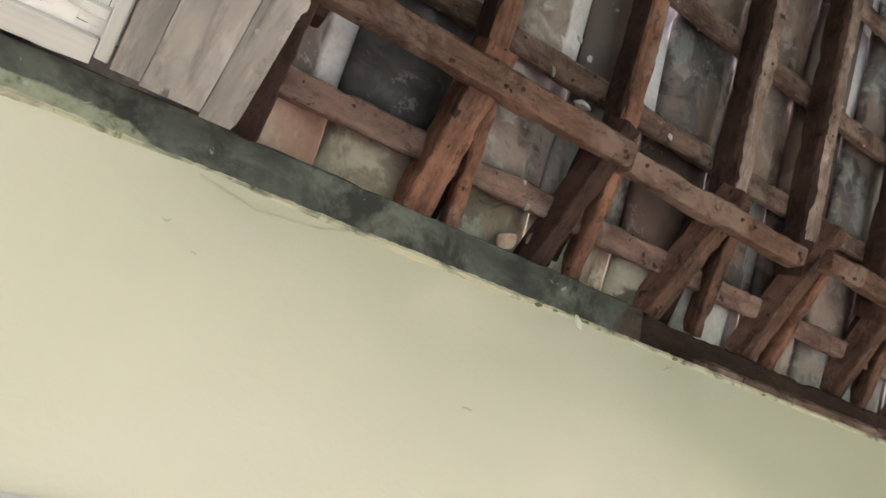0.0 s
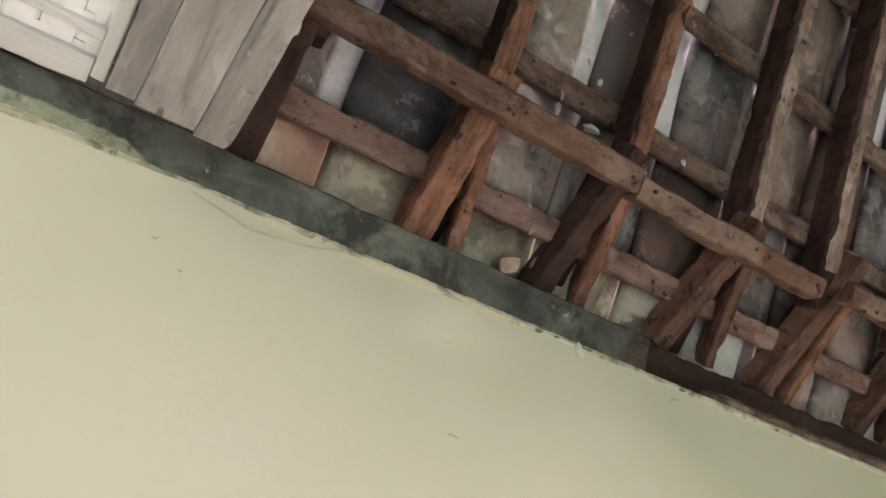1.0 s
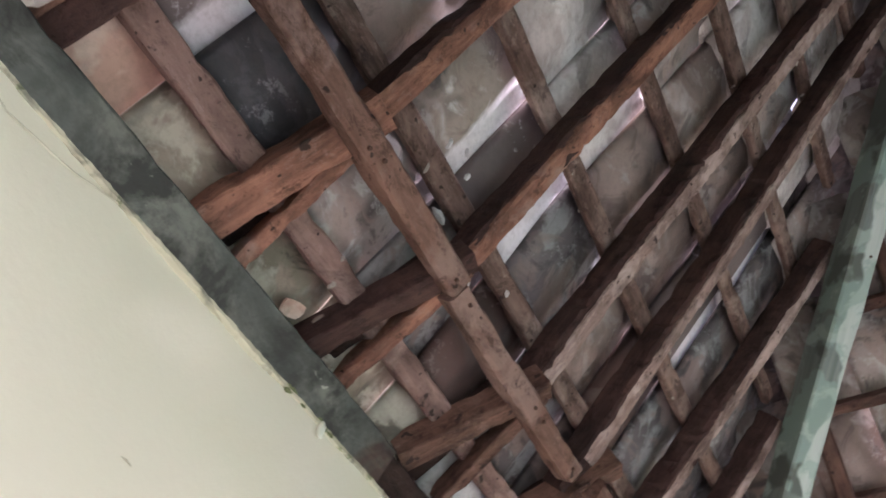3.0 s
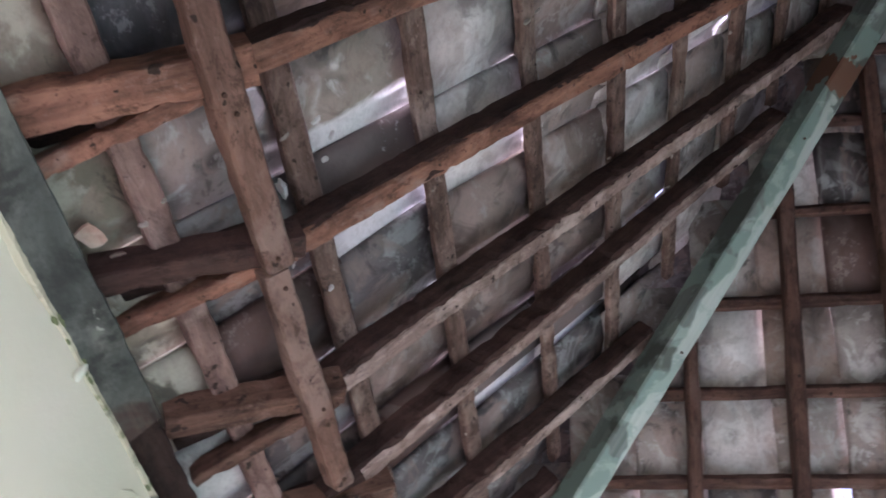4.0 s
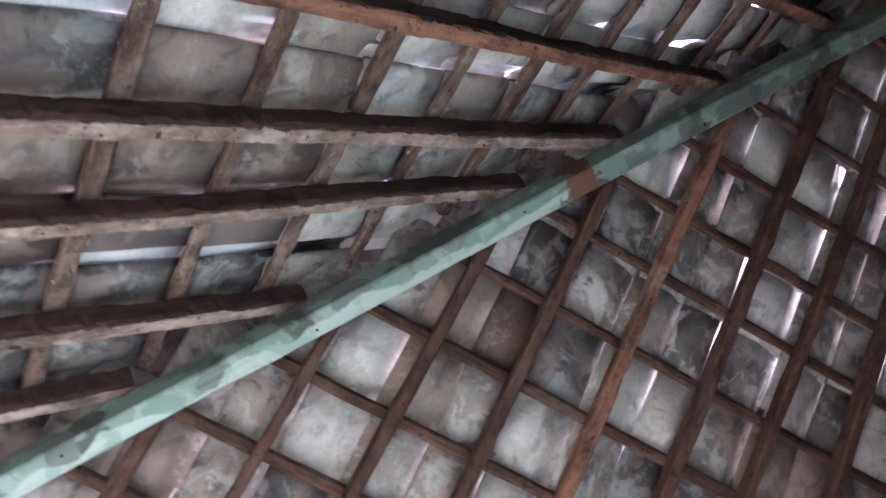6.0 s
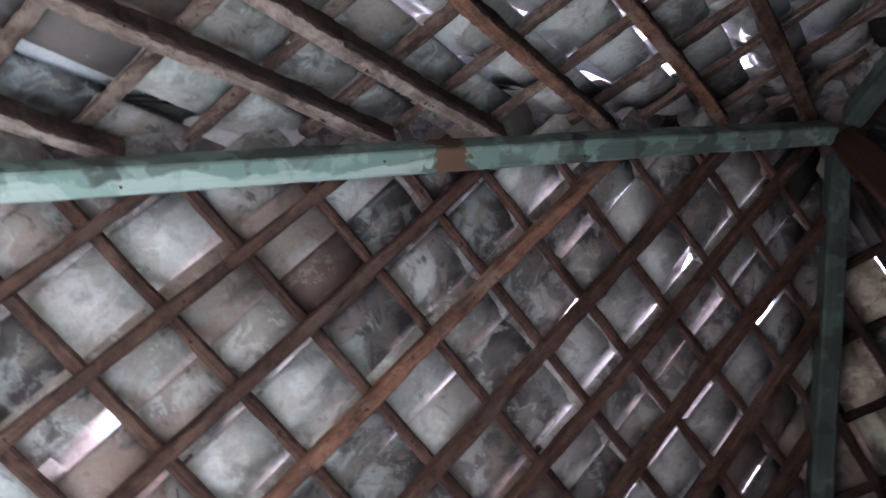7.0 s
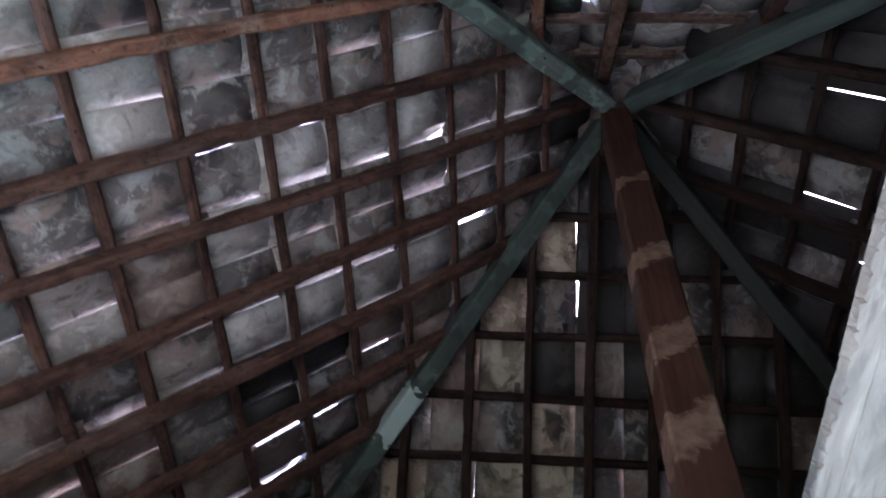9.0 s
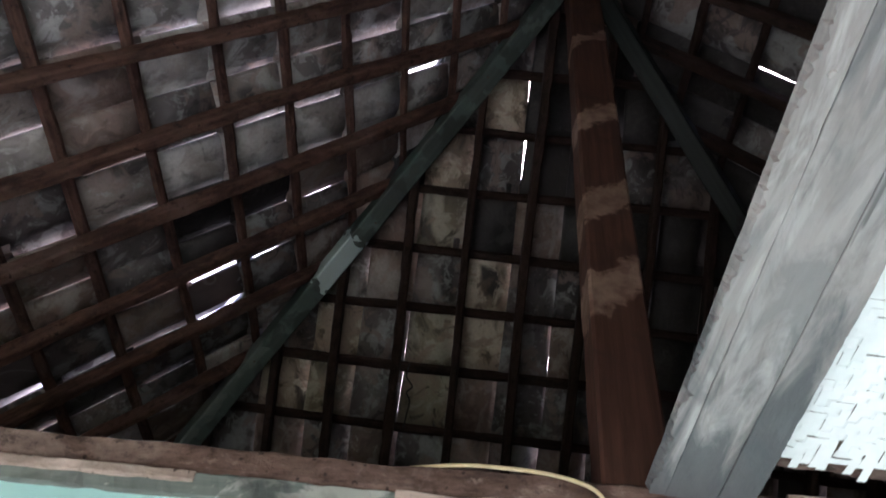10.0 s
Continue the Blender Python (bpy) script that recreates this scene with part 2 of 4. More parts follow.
def peeling_paint(name, coat, coat_alt, bare, bare_from, scale=7.0, grime=(0.03, 0.035, 0.035), grime_from=0.34, stretch=(0.35, 1, 1)):
    """Old brushed paint on timber, worn through to the wood and grimed."""
    m, t, b = material(name, 0.6, 0.35)
    v = coords(t, stretch)
    g = coords(t, (1.2, 30, 30))
    streak = noise_tex(t, g, 2.0, 5, 0.6)
    c = ramp(t, streak, [(0.3, coat), (0.7, coat_alt)])
    wear = noise_tex(t, v, scale, 6, 0.62, 0.6)
    c = mix(t, ramp(t, wear, [(bare_from, BLACK), (bare_from + 0.03, WHITE)]), c, bare)
    dirt = noise_tex(t, v, scale * 0.6, 5, 0.6, 1.2)
    c = mix(t, ramp(t, dirt, [(grime_from, (0.75,) * 3), (grime_from + 0.16, BLACK)]), c, grime)
    t.links.new(c, b.inputs["Base Color"])
    bump(t, b, streak, 0.35, 0.002)
    return m


HIP_DARK = peeling_paint("dull_green_paint", (0.045, 0.065, 0.06), (0.095, 0.125, 0.112), (0.05, 0.065, 0.06), 0.58)
# darkened copy of the green: the dimness above the ceiling is in the colour
HIP_SHADED = peeling_paint("shaded_green_paint", (0.013, 0.019, 0.018), (0.028, 0.038, 0.034), (0.012, 0.012, 0.012), 0.58)


def two_tone_hip(name, side_sign, mint_from, bare_or_lit_at, bare_or_lit_long=0.042, bare_or_lit_color=(0.16, 0.085, 0.055), tone=1.0):
    """The hip beam's two coats: mint along one edge with a jagged border, dull green on the rest, and one patch: bare
    wood, or a painted highlight.
    """
    m, t, b = material(name, 0.6, 0.35)
    v = coords(t, shift=False)
    g = coords(t, (1.2, 30, 30), False)
    streak = noise_tex(t, g, 2.0, 5, 0.6)
    dull = ramp(t, streak, [(0.3, (0.105, 0.135, 0.122)), (0.7, (0.20, 0.24, 0.22))])
    blotch = noise_tex(t, v, 5.5, 4, 0.55, 0.3)
    dull = mix(t, ramp(t, blotch, [(0.5, BLACK), (0.53, WHITE)]), dull, (0.20, 0.285, 0.25))
    dull = mix(t, ramp(t, noise_tex(t, v, 11.0, 5, 0.6, 0.6), [(0.56, BLACK), (0.62, (0.8,) * 3)]), dull, (0.30, 0.39, 0.35))
    dull = mix(t, ramp(t, noise_tex(t, v, 4.0, 4, 0.5, 0.2), [(0.42, WHITE), (0.45, BLACK)]), dull, (0.085, 0.105, 0.09))
    mint = ramp(t, streak, [(0.3, (0.35, 0.43, 0.395)), (0.7, (0.49, 0.555, 0.52))])
    mint = mix(t, ramp(t, noise_tex(t, v, 9.0, 5, 0.6, 0.4), [(0.54, BLACK), (0.60, (0.7,) * 3)]), mint, (0.24, 0.34, 0.30))
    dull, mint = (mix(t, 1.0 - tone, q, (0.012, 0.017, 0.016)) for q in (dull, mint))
    xyz = t.nodes.new("ShaderNodeSeparateXYZ")
    t.links.new(v, xyz.inputs["Vector"])
    edge = node(t, "ShaderNodeMath")
    edge.operation = "MULTIPLY_ADD"
    edge.inputs[1].default_value, edge.inputs[2].default_value = -0.15, 0.092
    t.links.new(noise_tex(t, v, 6.0, 3, 0.45, 0.2), edge.inputs[0])
    side = node(t, "ShaderNodeMath")
    side.operation = "MULTIPLY_ADD"
    side.inputs[1].default_value = side_sign
    t.links.new(xyz.outputs["Y"], side.inputs[0])
    t.links.new(edge.outputs["Value"], side.inputs[2])
    past = node(t, "ShaderNodeMath")
    past.operation = "GREATER_THAN"
    past.inputs[1].default_value = mint_from
    cut = node(t, "ShaderNodeMath")
    cut.operation = "MULTIPLY"
    t.links.new(side.outputs["Value"], cut.inputs[0])
    t.links.new(past.outputs["Value"], cut.inputs[1])
    c = mix(t, ramp(t, cut.outputs["Value"], [(0.010, BLACK), (0.014, WHITE)]), dull, mint)
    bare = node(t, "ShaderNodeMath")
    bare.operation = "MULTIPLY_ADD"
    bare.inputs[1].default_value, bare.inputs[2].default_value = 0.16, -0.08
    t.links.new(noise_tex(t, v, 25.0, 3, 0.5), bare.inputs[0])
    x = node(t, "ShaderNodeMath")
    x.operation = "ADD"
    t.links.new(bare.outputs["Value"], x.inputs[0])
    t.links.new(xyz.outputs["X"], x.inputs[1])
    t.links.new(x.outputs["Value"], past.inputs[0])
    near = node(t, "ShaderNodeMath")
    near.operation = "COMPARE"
    near.inputs[1].default_value, near.inputs[2].default_value = bare_or_lit_at, bare_or_lit_long
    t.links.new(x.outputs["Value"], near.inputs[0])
    c = mix(t, near.outputs["Value"], c, bare_or_lit_color)
    t.links.new(c, b.inputs["Base Color"])
    bump(t, b, streak, 0.35, 0.002)
    return m


HIP_TWO = two_tone_hip("two_tone_hip_paint", -1.0, -0.30, -0.372, bare_or_lit_long=0.052)
# darker copy; its pale patch is a lit spot put into the paint
HIP_TWO_S = two_tone_hip("worn_highlit_hip_paint", 1.0, -0.25, -0.68, 0.12, (0.40, 0.50, 0.50), 0.30)


def worn_post():
    """Red-brown stained post with slanting pale worn patches at a few heights."""
    m, t, b = material("red_post_wood", 0.75, 0.2)
    v = coords(t, shift=False)
    grain = noise_tex(t, coords(t, (1.6, 30, 30), False), 1.6, 6, 0.65, 0.4)
    c = ramp(t, grain, [(0.32, (0.042, 0.019, 0.014)), (0.70, (0.092, 0.043, 0.029))])
    c = mix(t, ramp(t, noise_tex(t, v, 9, 4, 0.6, 0.5), [(0.36, (0.7,) * 3), (0.5, BLACK)]), c, (0.045, 0.024, 0.018))
    xyz = t.nodes.new("ShaderNodeSeparateXYZ")
    t.links.new(v, xyz.inputs["Vector"])
    wob = node(t, "ShaderNodeMath")
    wob.operation = "MULTIPLY_ADD"
    wob.inputs[1].default_value = 0.16
    t.links.new(noise_tex(t, v, 17, 4, 0.55, 0.5), wob.inputs[0])
    slant = node(t, "ShaderNodeMath")
    slant.operation = "MULTIPLY_ADD"
    slant.inputs[1].default_value = 0.75
    t.links.new(xyz.outputs["Y"], slant.inputs[0])
    t.links.new(xyz.outputs["X"], slant.inputs[2])
    t.links.new(slant.outputs["Value"], wob.inputs[2])
    pale = ramp(t, noise_tex(t, v, 30, 4, 0.6), [(0.35, (0.17, 0.105, 0.078)), (0.65, (0.29, 0.20, 0.152))])
    for at, wide in ((1.66, 0.035), (1.16, 0.052), (0.765, 0.055), (0.475, 0.060)):
        gap = node(t, "ShaderNodeMath")
        gap.operation = "SUBTRACT"
        gap.inputs[1].default_value = at - 1.19 + 0.08
        t.links.new(wob.outputs["Value"], gap.inputs[0])
        away = node(t, "ShaderNodeMath")
        away.operation = "ABSOLUTE"
        t.links.new(gap.outputs["Value"], away.inputs[0])
        c = mix(t, ramp(t, away.outputs["Value"], [(wide * 0.8, (0.85,) * 3), (wide * 1.12, BLACK)]), c, pale)
    t.links.new(c, b.inputs["Base Color"])
    bump(t, b, grain, 0.5, 0.003)
    return m


POST_WOOD = worn_post()


def plate_paint(name, brown_from, patch_to):
    """Thin dark green paint, smudged and scuffed; bare brown wood past one end, a pale mossy patch along the wall at the other."""
    m, t, b = material(name, 0.7, 0.25)
    v = coords(t, shift=False)
    xyz = t.nodes.new("ShaderNodeSeparateXYZ")
    t.links.new(v, xyz.inputs["Vector"])
    tone = noise_tex(t, coords(t, (0.5, 1, 1), False), 9, 5, 0.6, 0.6)
    c = ramp(t, tone, [(0.36, (0.044, 0.050, 0.044)), (0.50, (0.080, 0.091, 0.079)), (0.66, (0.140, 0.152, 0.128))])
    c = mix(t, ramp(t, noise_tex(t, v, 8, 6, 0.68, 0.3), [(0.42, (0.95,) * 3), (0.54, BLACK)]), c, (0.03, 0.032, 0.028))
    c = mix(t, ramp(t, noise_tex(t, v, 40, 5, 0.7), [(0.38, (0.4,) * 3), (0.54, BLACK)]), c, (0.04, 0.045, 0.038))
    wood = ramp(t, noise_tex(t, coords(t, (2, 30, 30), False), 1.6, 5, 0.65, 0.4), [(0.3, (0.02, 0.014, 0.012)), (0.7, (0.095, 0.062, 0.048))])
    far = node(t, "ShaderNodeMath")
    far.operation = "MULTIPLY_ADD"
    far.inputs[1].default_value = 0.35
    t.links.new(noise_tex(t, v, 7, 4, 0.6, 0.5), far.inputs[0])
    t.links.new(xyz.outputs["X"], far.inputs[2])
    c = mix(t, far_mask(t, far.outputs["Value"], brown_from), c, wood)
    edge = node(t, "ShaderNodeMath")
    edge.operation = "MULTIPLY_ADD"
    edge.inputs[1].default_value = 0.016
    t.links.new(noise_tex(t, v, 22, 4, 0.6, 0.3), edge.inputs[0])
    t.links.new(xyz.outputs["Y"], edge.inputs[2])
    round_end = node(t, "ShaderNodeMath")
    round_end.operation = "MULTIPLY_ADD"
    round_end.inputs[1].default_value = -0.5
    over = node(t, "ShaderNodeMath")
    over.operation = "SUBTRACT"
    over.inputs[1].default_value = patch_to - 0.03
    over.use_clamp = True
    t.links.new(xyz.outputs["X"], over.inputs[0])
    t.links.new(over.outputs["Value"], round_end.inputs[0])
    t.links.new(edge.outputs["Value"], round_end.inputs[2])
    mossy = ramp(t, noise_tex(t, v, 45, 5, 0.7), [(0.34, (0.13, 0.14, 0.09)), (0.44, (0.27, 0.29, 0.21)), (0.66, (0.37, 0.39, 0.295))])
    up = node(t, "ShaderNodeMath")
    up.operation = "ADD"
    up.inputs[1].default_value = 0.5
    t.links.new(round_end.outputs["Value"], up.inputs[0])
    c = mix(t, ramp(t, up.outputs["Value"], [(0.5165, BLACK), (0.5195, (0.8,) * 3)]), c, mossy)
    scuff = noise_tex(t, coords(t, (0.8, 1, 1), False), 26, 4, 0.65, 0.6)
    c = mix(t, ramp(t, scuff, [(0.68, BLACK), (0.72, (0.7,) * 3)]), c, (0.36, 0.37, 0.32))
    t.links.new(c, b.inputs["Base Color"])
    bump(t, b, scuff, 0.6, 0.003)
    return m


def far_mask(t, value, start):
    """White where value (which may pass one) is beyond start."""
    n = node(t, "ShaderNodeMapRange")
    n.inputs["From Min"].default_value, n.inputs["From Max"].default_value = start, start + 0.04
    t.links.new(value, n.inputs["Value"])
    return n.outputs["Result"]


PLATE_PAINT = plate_paint("dark_green_beam_paint", 1.88, 0.86)
FASCIA_PAINT = peeling_paint("green_fascia_paint", (0.11, 0.135, 0.12), (0.23, 0.265, 0.235), (0.38, 0.40, 0.36), 0.56, 8, stretch=(0.75, 1, 1))
PLATE_EDGE = peeling_paint("mossy_plaster_edge", (0.42, 0.41, 0.28), (0.58, 0.56, 0.42), (0.22, 0.24, 0.13), 0.60, 22, stretch=(1, 1, 1))
WHITE_PAINT = peeling_paint("worn_white_paint", (0.50, 0.50, 0.485), (0.64, 0.64, 0.625), (0.30, 0.24, 0.20), 0.66, 9, (0.33, 0.31, 0.29), 0.30)
CRACK = plain_paint("dirty_crack", (0.42, 0.41, 0.29), (0.60, 0.575, 0.44), 14)


def streaked_white():
    """Thin old limewash on boards: long wavering streaks of bare grey wood, drips, pale clouds, and damp blue-grey stains near the partition end."""
    m, t, b = material("streaked_white_paint", 0.75, 0.25)
    cloud = noise_tex(t, coords(t, (0.45, 1.6, 1.6)), 6, 5, 0.6, 0.5)
    c = ramp(t, cloud, [(0.30, (0.205, 0.186, 0.174)), (0.50, (0.29, 0.267, 0.251)), (0.70, (0.395, 0.37, 0.352))])
    streak = noise_tex(t, coords(t, (0.55, 3.4, 3.4)), 5.5, 5, 0.6, 0.9)
    c = mix(t, ramp(t, streak, [(0.34, (0.55,) * 3), (0.44, BLACK)]), c, (0.17, 0.155, 0.145))
    c = mix(t, ramp(t, streak, [(0.56, BLACK), (0.66, (0.35,) * 3)]), c, (0.50, 0.48, 0.465))
    crack = noise_tex(t, coords(t, (0.6, 5, 5)), 6.0, 4, 0.55, 0.7)
    c = mix(t, ramp(t, crack, [(0.30, (0.85,) * 3), (0.345, BLACK)]), c, (0.10, 0.092, 0.088))
    smudge = noise_tex(t, coords(t, (0.7, 1.4, 1.4)), 14, 5, 0.68, 0.4)
    c = mix(t, ramp(t, smudge, [(0.58, BLACK), (0.70, (0.6,) * 3)]), c, (0.20, 0.185, 0.172))
    blotch = noise_tex(t, coords(t, (0.5, 1.5, 1.5)), 9, 5, 0.6, 0.9)
    c = mix(t, ramp(t, blotch, [(0.50, BLACK), (0.60, (0.55,) * 3)]), c, (0.15, 0.15, 0.147))
    c = mix(t, ramp(t, blotch, [(0.36, (0.5,) * 3), (0.44, BLACK)]), c, (0.50, 0.475, 0.455))
    xyz = t.nodes.new("ShaderNodeSeparateXYZ")
    t.links.new(coords(t, shift=False), xyz.inputs["Vector"])
    near = node(t, "ShaderNodeMapRange")
    near.inputs["From Min"].default_value, near.inputs["From Max"].default_value = -0.70, -1.15
    near.inputs["To Min"].default_value, near.inputs["To Max"].default_value = -0.13, 0.26
    t.links.new(xyz.outputs["X"], near.inputs["Value"])
    damp = node(t, "ShaderNodeMath")
    damp.operation = "ADD"
    t.links.new(noise_tex(t, coords(t, (0.45, 2.2, 2.2)), 8, 5, 0.62, 0.8), damp.inputs[0])
    t.links.new(near.outputs["Result"], damp.inputs[1])
    c = mix(t, ramp(t, damp.outputs["Value"], [(0.46, BLACK), (0.64, (0.85,) * 3)]), c, (0.085, 0.092, 0.095))
    t.links.new(c, b.inputs["Base Color"])
    high = node(t, "ShaderNodeMath")
    high.operation = "ADD"
    t.links.new(smudge, high.inputs[0])
    t.links.new(crack, high.inputs[1])
    bump(t, b, high.outputs["Value"], 0.9, 0.006)
    return m


TIE_WHITE = streaked_white()
BAMBOO_WHITE = plain_paint("white_painted_bamboo", (0.84, 0.86, 0.84), (0.93, 0.95, 0.93), 14)

# ---------------------------------------------------------------- builders


def thing(name, label, category, kind="", group=""):
    return tagged(new(name), label, category, group, kind)


def link_mesh(name, mesh, mat, parent=None, label="", matrix=None):
    if not mesh.materials:
        mesh.materials.append(mat)
    ob = new(name, mesh)
    if parent is not None:
        ob.parent = parent
    if matrix is not None:
        ob.matrix_basis = matrix
    return tagged(ob, label)


def part(name, bm, mat, parent, label="", matrix=None):
    me = bpy.data.meshes.new(name)
    bm.normal_update()
    bm.to_mesh(me)
    bm.free()
    return link_mesh(name, me, mat, parent, label, matrix)


def axes(p0, p1, up):
    """A pose at the middle of p0-p1 with x along it and z as near as can be to up."""
    p0, p1, up = Vector(p0), Vector(p1), Vector(up)
    x = (p1 - p0).normalized()
    y = up.cross(x).normalized()
    z = x.cross(y)
    m = Matrix((x, y, z)).transposed().to_4x4()
    m.translation = (p0 + p1) / 2
    return m


def timber_bm(length, w, h, rough=0.004, step=0.045, seed=0, bend=0.0, bevel=0.006, ragged=0.0, ragged_side=0, chip=0.005):
    """A hand-sawn timber along x: an eight-sided section, its faces uneven, its corners chipped, its lower edges torn where ragged."""
    bm = bmesh.new()
    n = max(2, int(length / step))
    a, b, c = w / 2, h / 2, bevel
    section = [(-a + c, -b), (a - c, -b), (a, -b + c), (a, b - c), (a - c, b), (-a + c, b), (-a, b - c), (-a, -b + c)]
    rings = []
    tear = random.Random(seed)
    for i in range(n + 1):
        x = -length / 2 + length * i / n
        sway = Vector((noise.noise((x * 0.9, seed, 0.3)), noise.noise((x * 0.9, seed, 7.7)), 0)) * bend
        ring = []
        for k, (y, z) in enumerate(section):
            corner = (k + 1) // 2 % 4
            d = noise.noise((x * 6, seed * 3.1 + corner * 9.0, 1.7))
            e = noise.noise((x * 17, seed * 1.7 + k * 5.0, 4.2))
            s = 1 + (d * rough + e * rough * 0.5) / max(w, h) * 2
            bite = chip * max(0, noise.noise((x * 23, seed * 2.3 + corner * 7.0, 9.1)) * 1.6 - 0.12)
            side = 1 if y > 0 else -1
            extra = 0.0
            if ragged and z < 0 and ragged_side in (0, side):
                extra = ragged * (0.6 * max(0, noise.noise((x * 5, seed, side)) + 0.1) + 0.45 * max(0, noise.noise((x * 26, seed, side))) + 0.5 * tear.random() ** 3)
            ring.append(bm.verts.new((x, y * s + sway.x - side * (extra + bite), z * s + sway.y - math.copysign(bite * 0.7, z))))
        rings.append(ring)
    for r, q in zip(rings, rings[1:]):
        for k in range(8):
            bm.faces.new((r[k], q[k], q[(k + 1) % 8], r[(k + 1) % 8]))
    bm.faces.new(rings[0])
    bm.faces.new(rings[-1][::-1])
    bmesh.ops.recalc_face_normals(bm, faces=bm.faces)
    return bm


def timber(name, p0, p1, up, w, h, mat, parent, label="", seed=0, **kw):
    """A timber whose underside's middle runs from p0 to p1."""
    m = axes(p0, p1, up)
    m.translation += m.to_3x3() @ Vector((0, 0, h / 2))
    length = (Vector(p1) - Vector(p0)).length
    return part(name, timber_bm(length, w, h, seed=seed, **kw), mat, parent, label, m)


def box_bm(lo, hi, bevel=0.0):
    bm = bmesh.new()
    bmesh.ops.create_cube(bm, size=1)
    for v in bm.verts:
        v.co = [lo[i] + (v.co[i] + 0.5) * (hi[i] - lo[i]) for i in range(3)]
    if bevel:
        bmesh.ops.bevel(bm, geom=bm.edges, offset=bevel, segments=2, affect="EDGES")
    return bm


def slab(name, lo, hi, mat, label, category, kind="structure"):
    ob = part(name, box_bm(lo, hi), mat, None, label)
    return tagged(ob, category=category, kind=kind)


# ---------------------------------------------------------------- the shell of the room
PLATE = Z0 - 0.046          # underside of the wall plate
Y_N, X_E, X_W, Y_S = 2.430, 2.45, -2.70, -2.75

slab("ground", (-60, -60, -0.25), (60, 60, -0.12), EARTH, "bare earth yard round the house", "ground")
# unseen floor, kept pale to bounce the lamps up into the roof
slab("floor", (X_W, Y_S, -0.12), (X_E, Y_N, 0.0), CEMENT, "grey cement floor of the room", "floor")


def wall_with_hole(name, axis, at, thick, lo, hi, top, hole, mat, label):
    """A wall across axis at a place, with one opening (lo, hi, sill, head) through it."""
    bm = bmesh.new()
    spans = [(lo, hi, 0.0, top)]
    if hole:
        a, b, s, h = hole
        spans = [(lo, a, 0.0, top), (b, hi, 0.0, top), (a, b, h, top)] + ([(a, b, 0.0, s)] if s > 0 else [])
    for a, b, z0, z1 in spans:
        if axis == "x":
            sub = box_bm((at, a, z0), (at + thick, b, z1))
        else:
            sub = box_bm((a, at, z0), (b, at + thick, z1))
        me = bpy.data.meshes.new("piece")
        sub.to_mesh(me)
        sub.free()
        bm.from_mesh(me)
        bpy.data.meshes.remove(me)
    return tagged(part(name, bm, mat, None, label), category="wall", kind="structure")


WALL_NX, WALL_NZ = 90, 44


def wall_y(x, z):
    """Where the face of the slightly wavy cream wall stands."""
    i, j = (x - X_W + 0.15) / (X_E - X_W + 0.3) * WALL_NX, z / PLATE * WALL_NZ
    return Y_N + 0.006 * noise.noise((i * 0.16, j * 0.16, 3)) + 0.003 * noise.noise((i * 0.5, j * 0.5, 8))


def uneven_wall():
    """The cream wall: a grid that is slightly wavy, with a thickness."""
    bm = bmesh.new()
    nx, nz = WALL_NX, WALL_NZ
    x0, x1 = X_W - 0.15, X_E + 0.15
    rows = []
    for j in range(nz + 1):
        z = PLATE * (j / nz)
        line = [x0 + (x1 - x0) * i / nx for i in range(nx + 1)]
        rows.append([bm.verts.new((x, wall_y(x, z), z)) for x in line])
    for a, b in zip(rows, rows[1:]):
        for i in range(nx):
            bm.faces.new((a[i], a[i + 1], b[i + 1], b[i]))
    ext = bmesh.ops.extrude_face_region(bm, geom=bm.faces[:])
    for v in [g for g in ext["geom"] if isinstance(g, bmesh.types.BMVert)]:
        v.co.y = Y_N + 0.15
    bmesh.ops.recalc_face_normals(bm, faces=bm.faces)
    for f in bm.faces:
        f.smooth = abs(f.normal.y) > 0.9
    for e in bm.edges:
        e.smooth = e.calc_face_angle(0.0) < 0.7
    ob = part("wall_north", bm, CREAM, None, "cream yellow-green painted plaster wall with hairline cracks")
    return tagged(ob, category="wall", kind="structure")


uneven_wall()
# unseen walls; the east and west openings are assumed, to suit the added lamps
wall_with_hole("wall_east", "x", X_E, 0.15, Y_S, Y_N, PLATE, (0.5, 2.0, 0.0, 2.1), PLASTER, "plain plastered wall, unseen, with a doorway added for light")
wall_with_hole("wall_west", "x", X_W - 0.15, 0.15, Y_S, Y_N, Z0 + 0.01, (0.55, 2.05, 0.8, 1.9), PLASTER, "plain plastered wall, unseen, with a window opening added for light")
# unseen south wall, reaching up to stop sun coming in under the eave
wall_with_hole("wall_south", "y", Y_S - 0.15, 0.15, X_W - 0.15, X_E + 0.15, Z0 - 0.02, None, PLASTER, "plain plastered wall, unseen, behind the partition, stopping sun at the eave")
wall_with_hole("wall_partition", "y", -0.075, 0.085, X_W, X_E, Z0 - 0.16, None, TURQUOISE, "turquoise painted partition wall under the beam")
for v in bpy.data.objects["wall_partition"].data.vertices:
    if v.co.z > 1:
        v.co.z = Z0 - 0.085 - 0.040 * v.co.x

# ---------------------------------------------------------------- roof geometry
APEX = Z0 + 2.4
A_E, A_W, B_N, B_S = 0.985, 1.135, 0.961, 1.142
GAUGE = 0.245


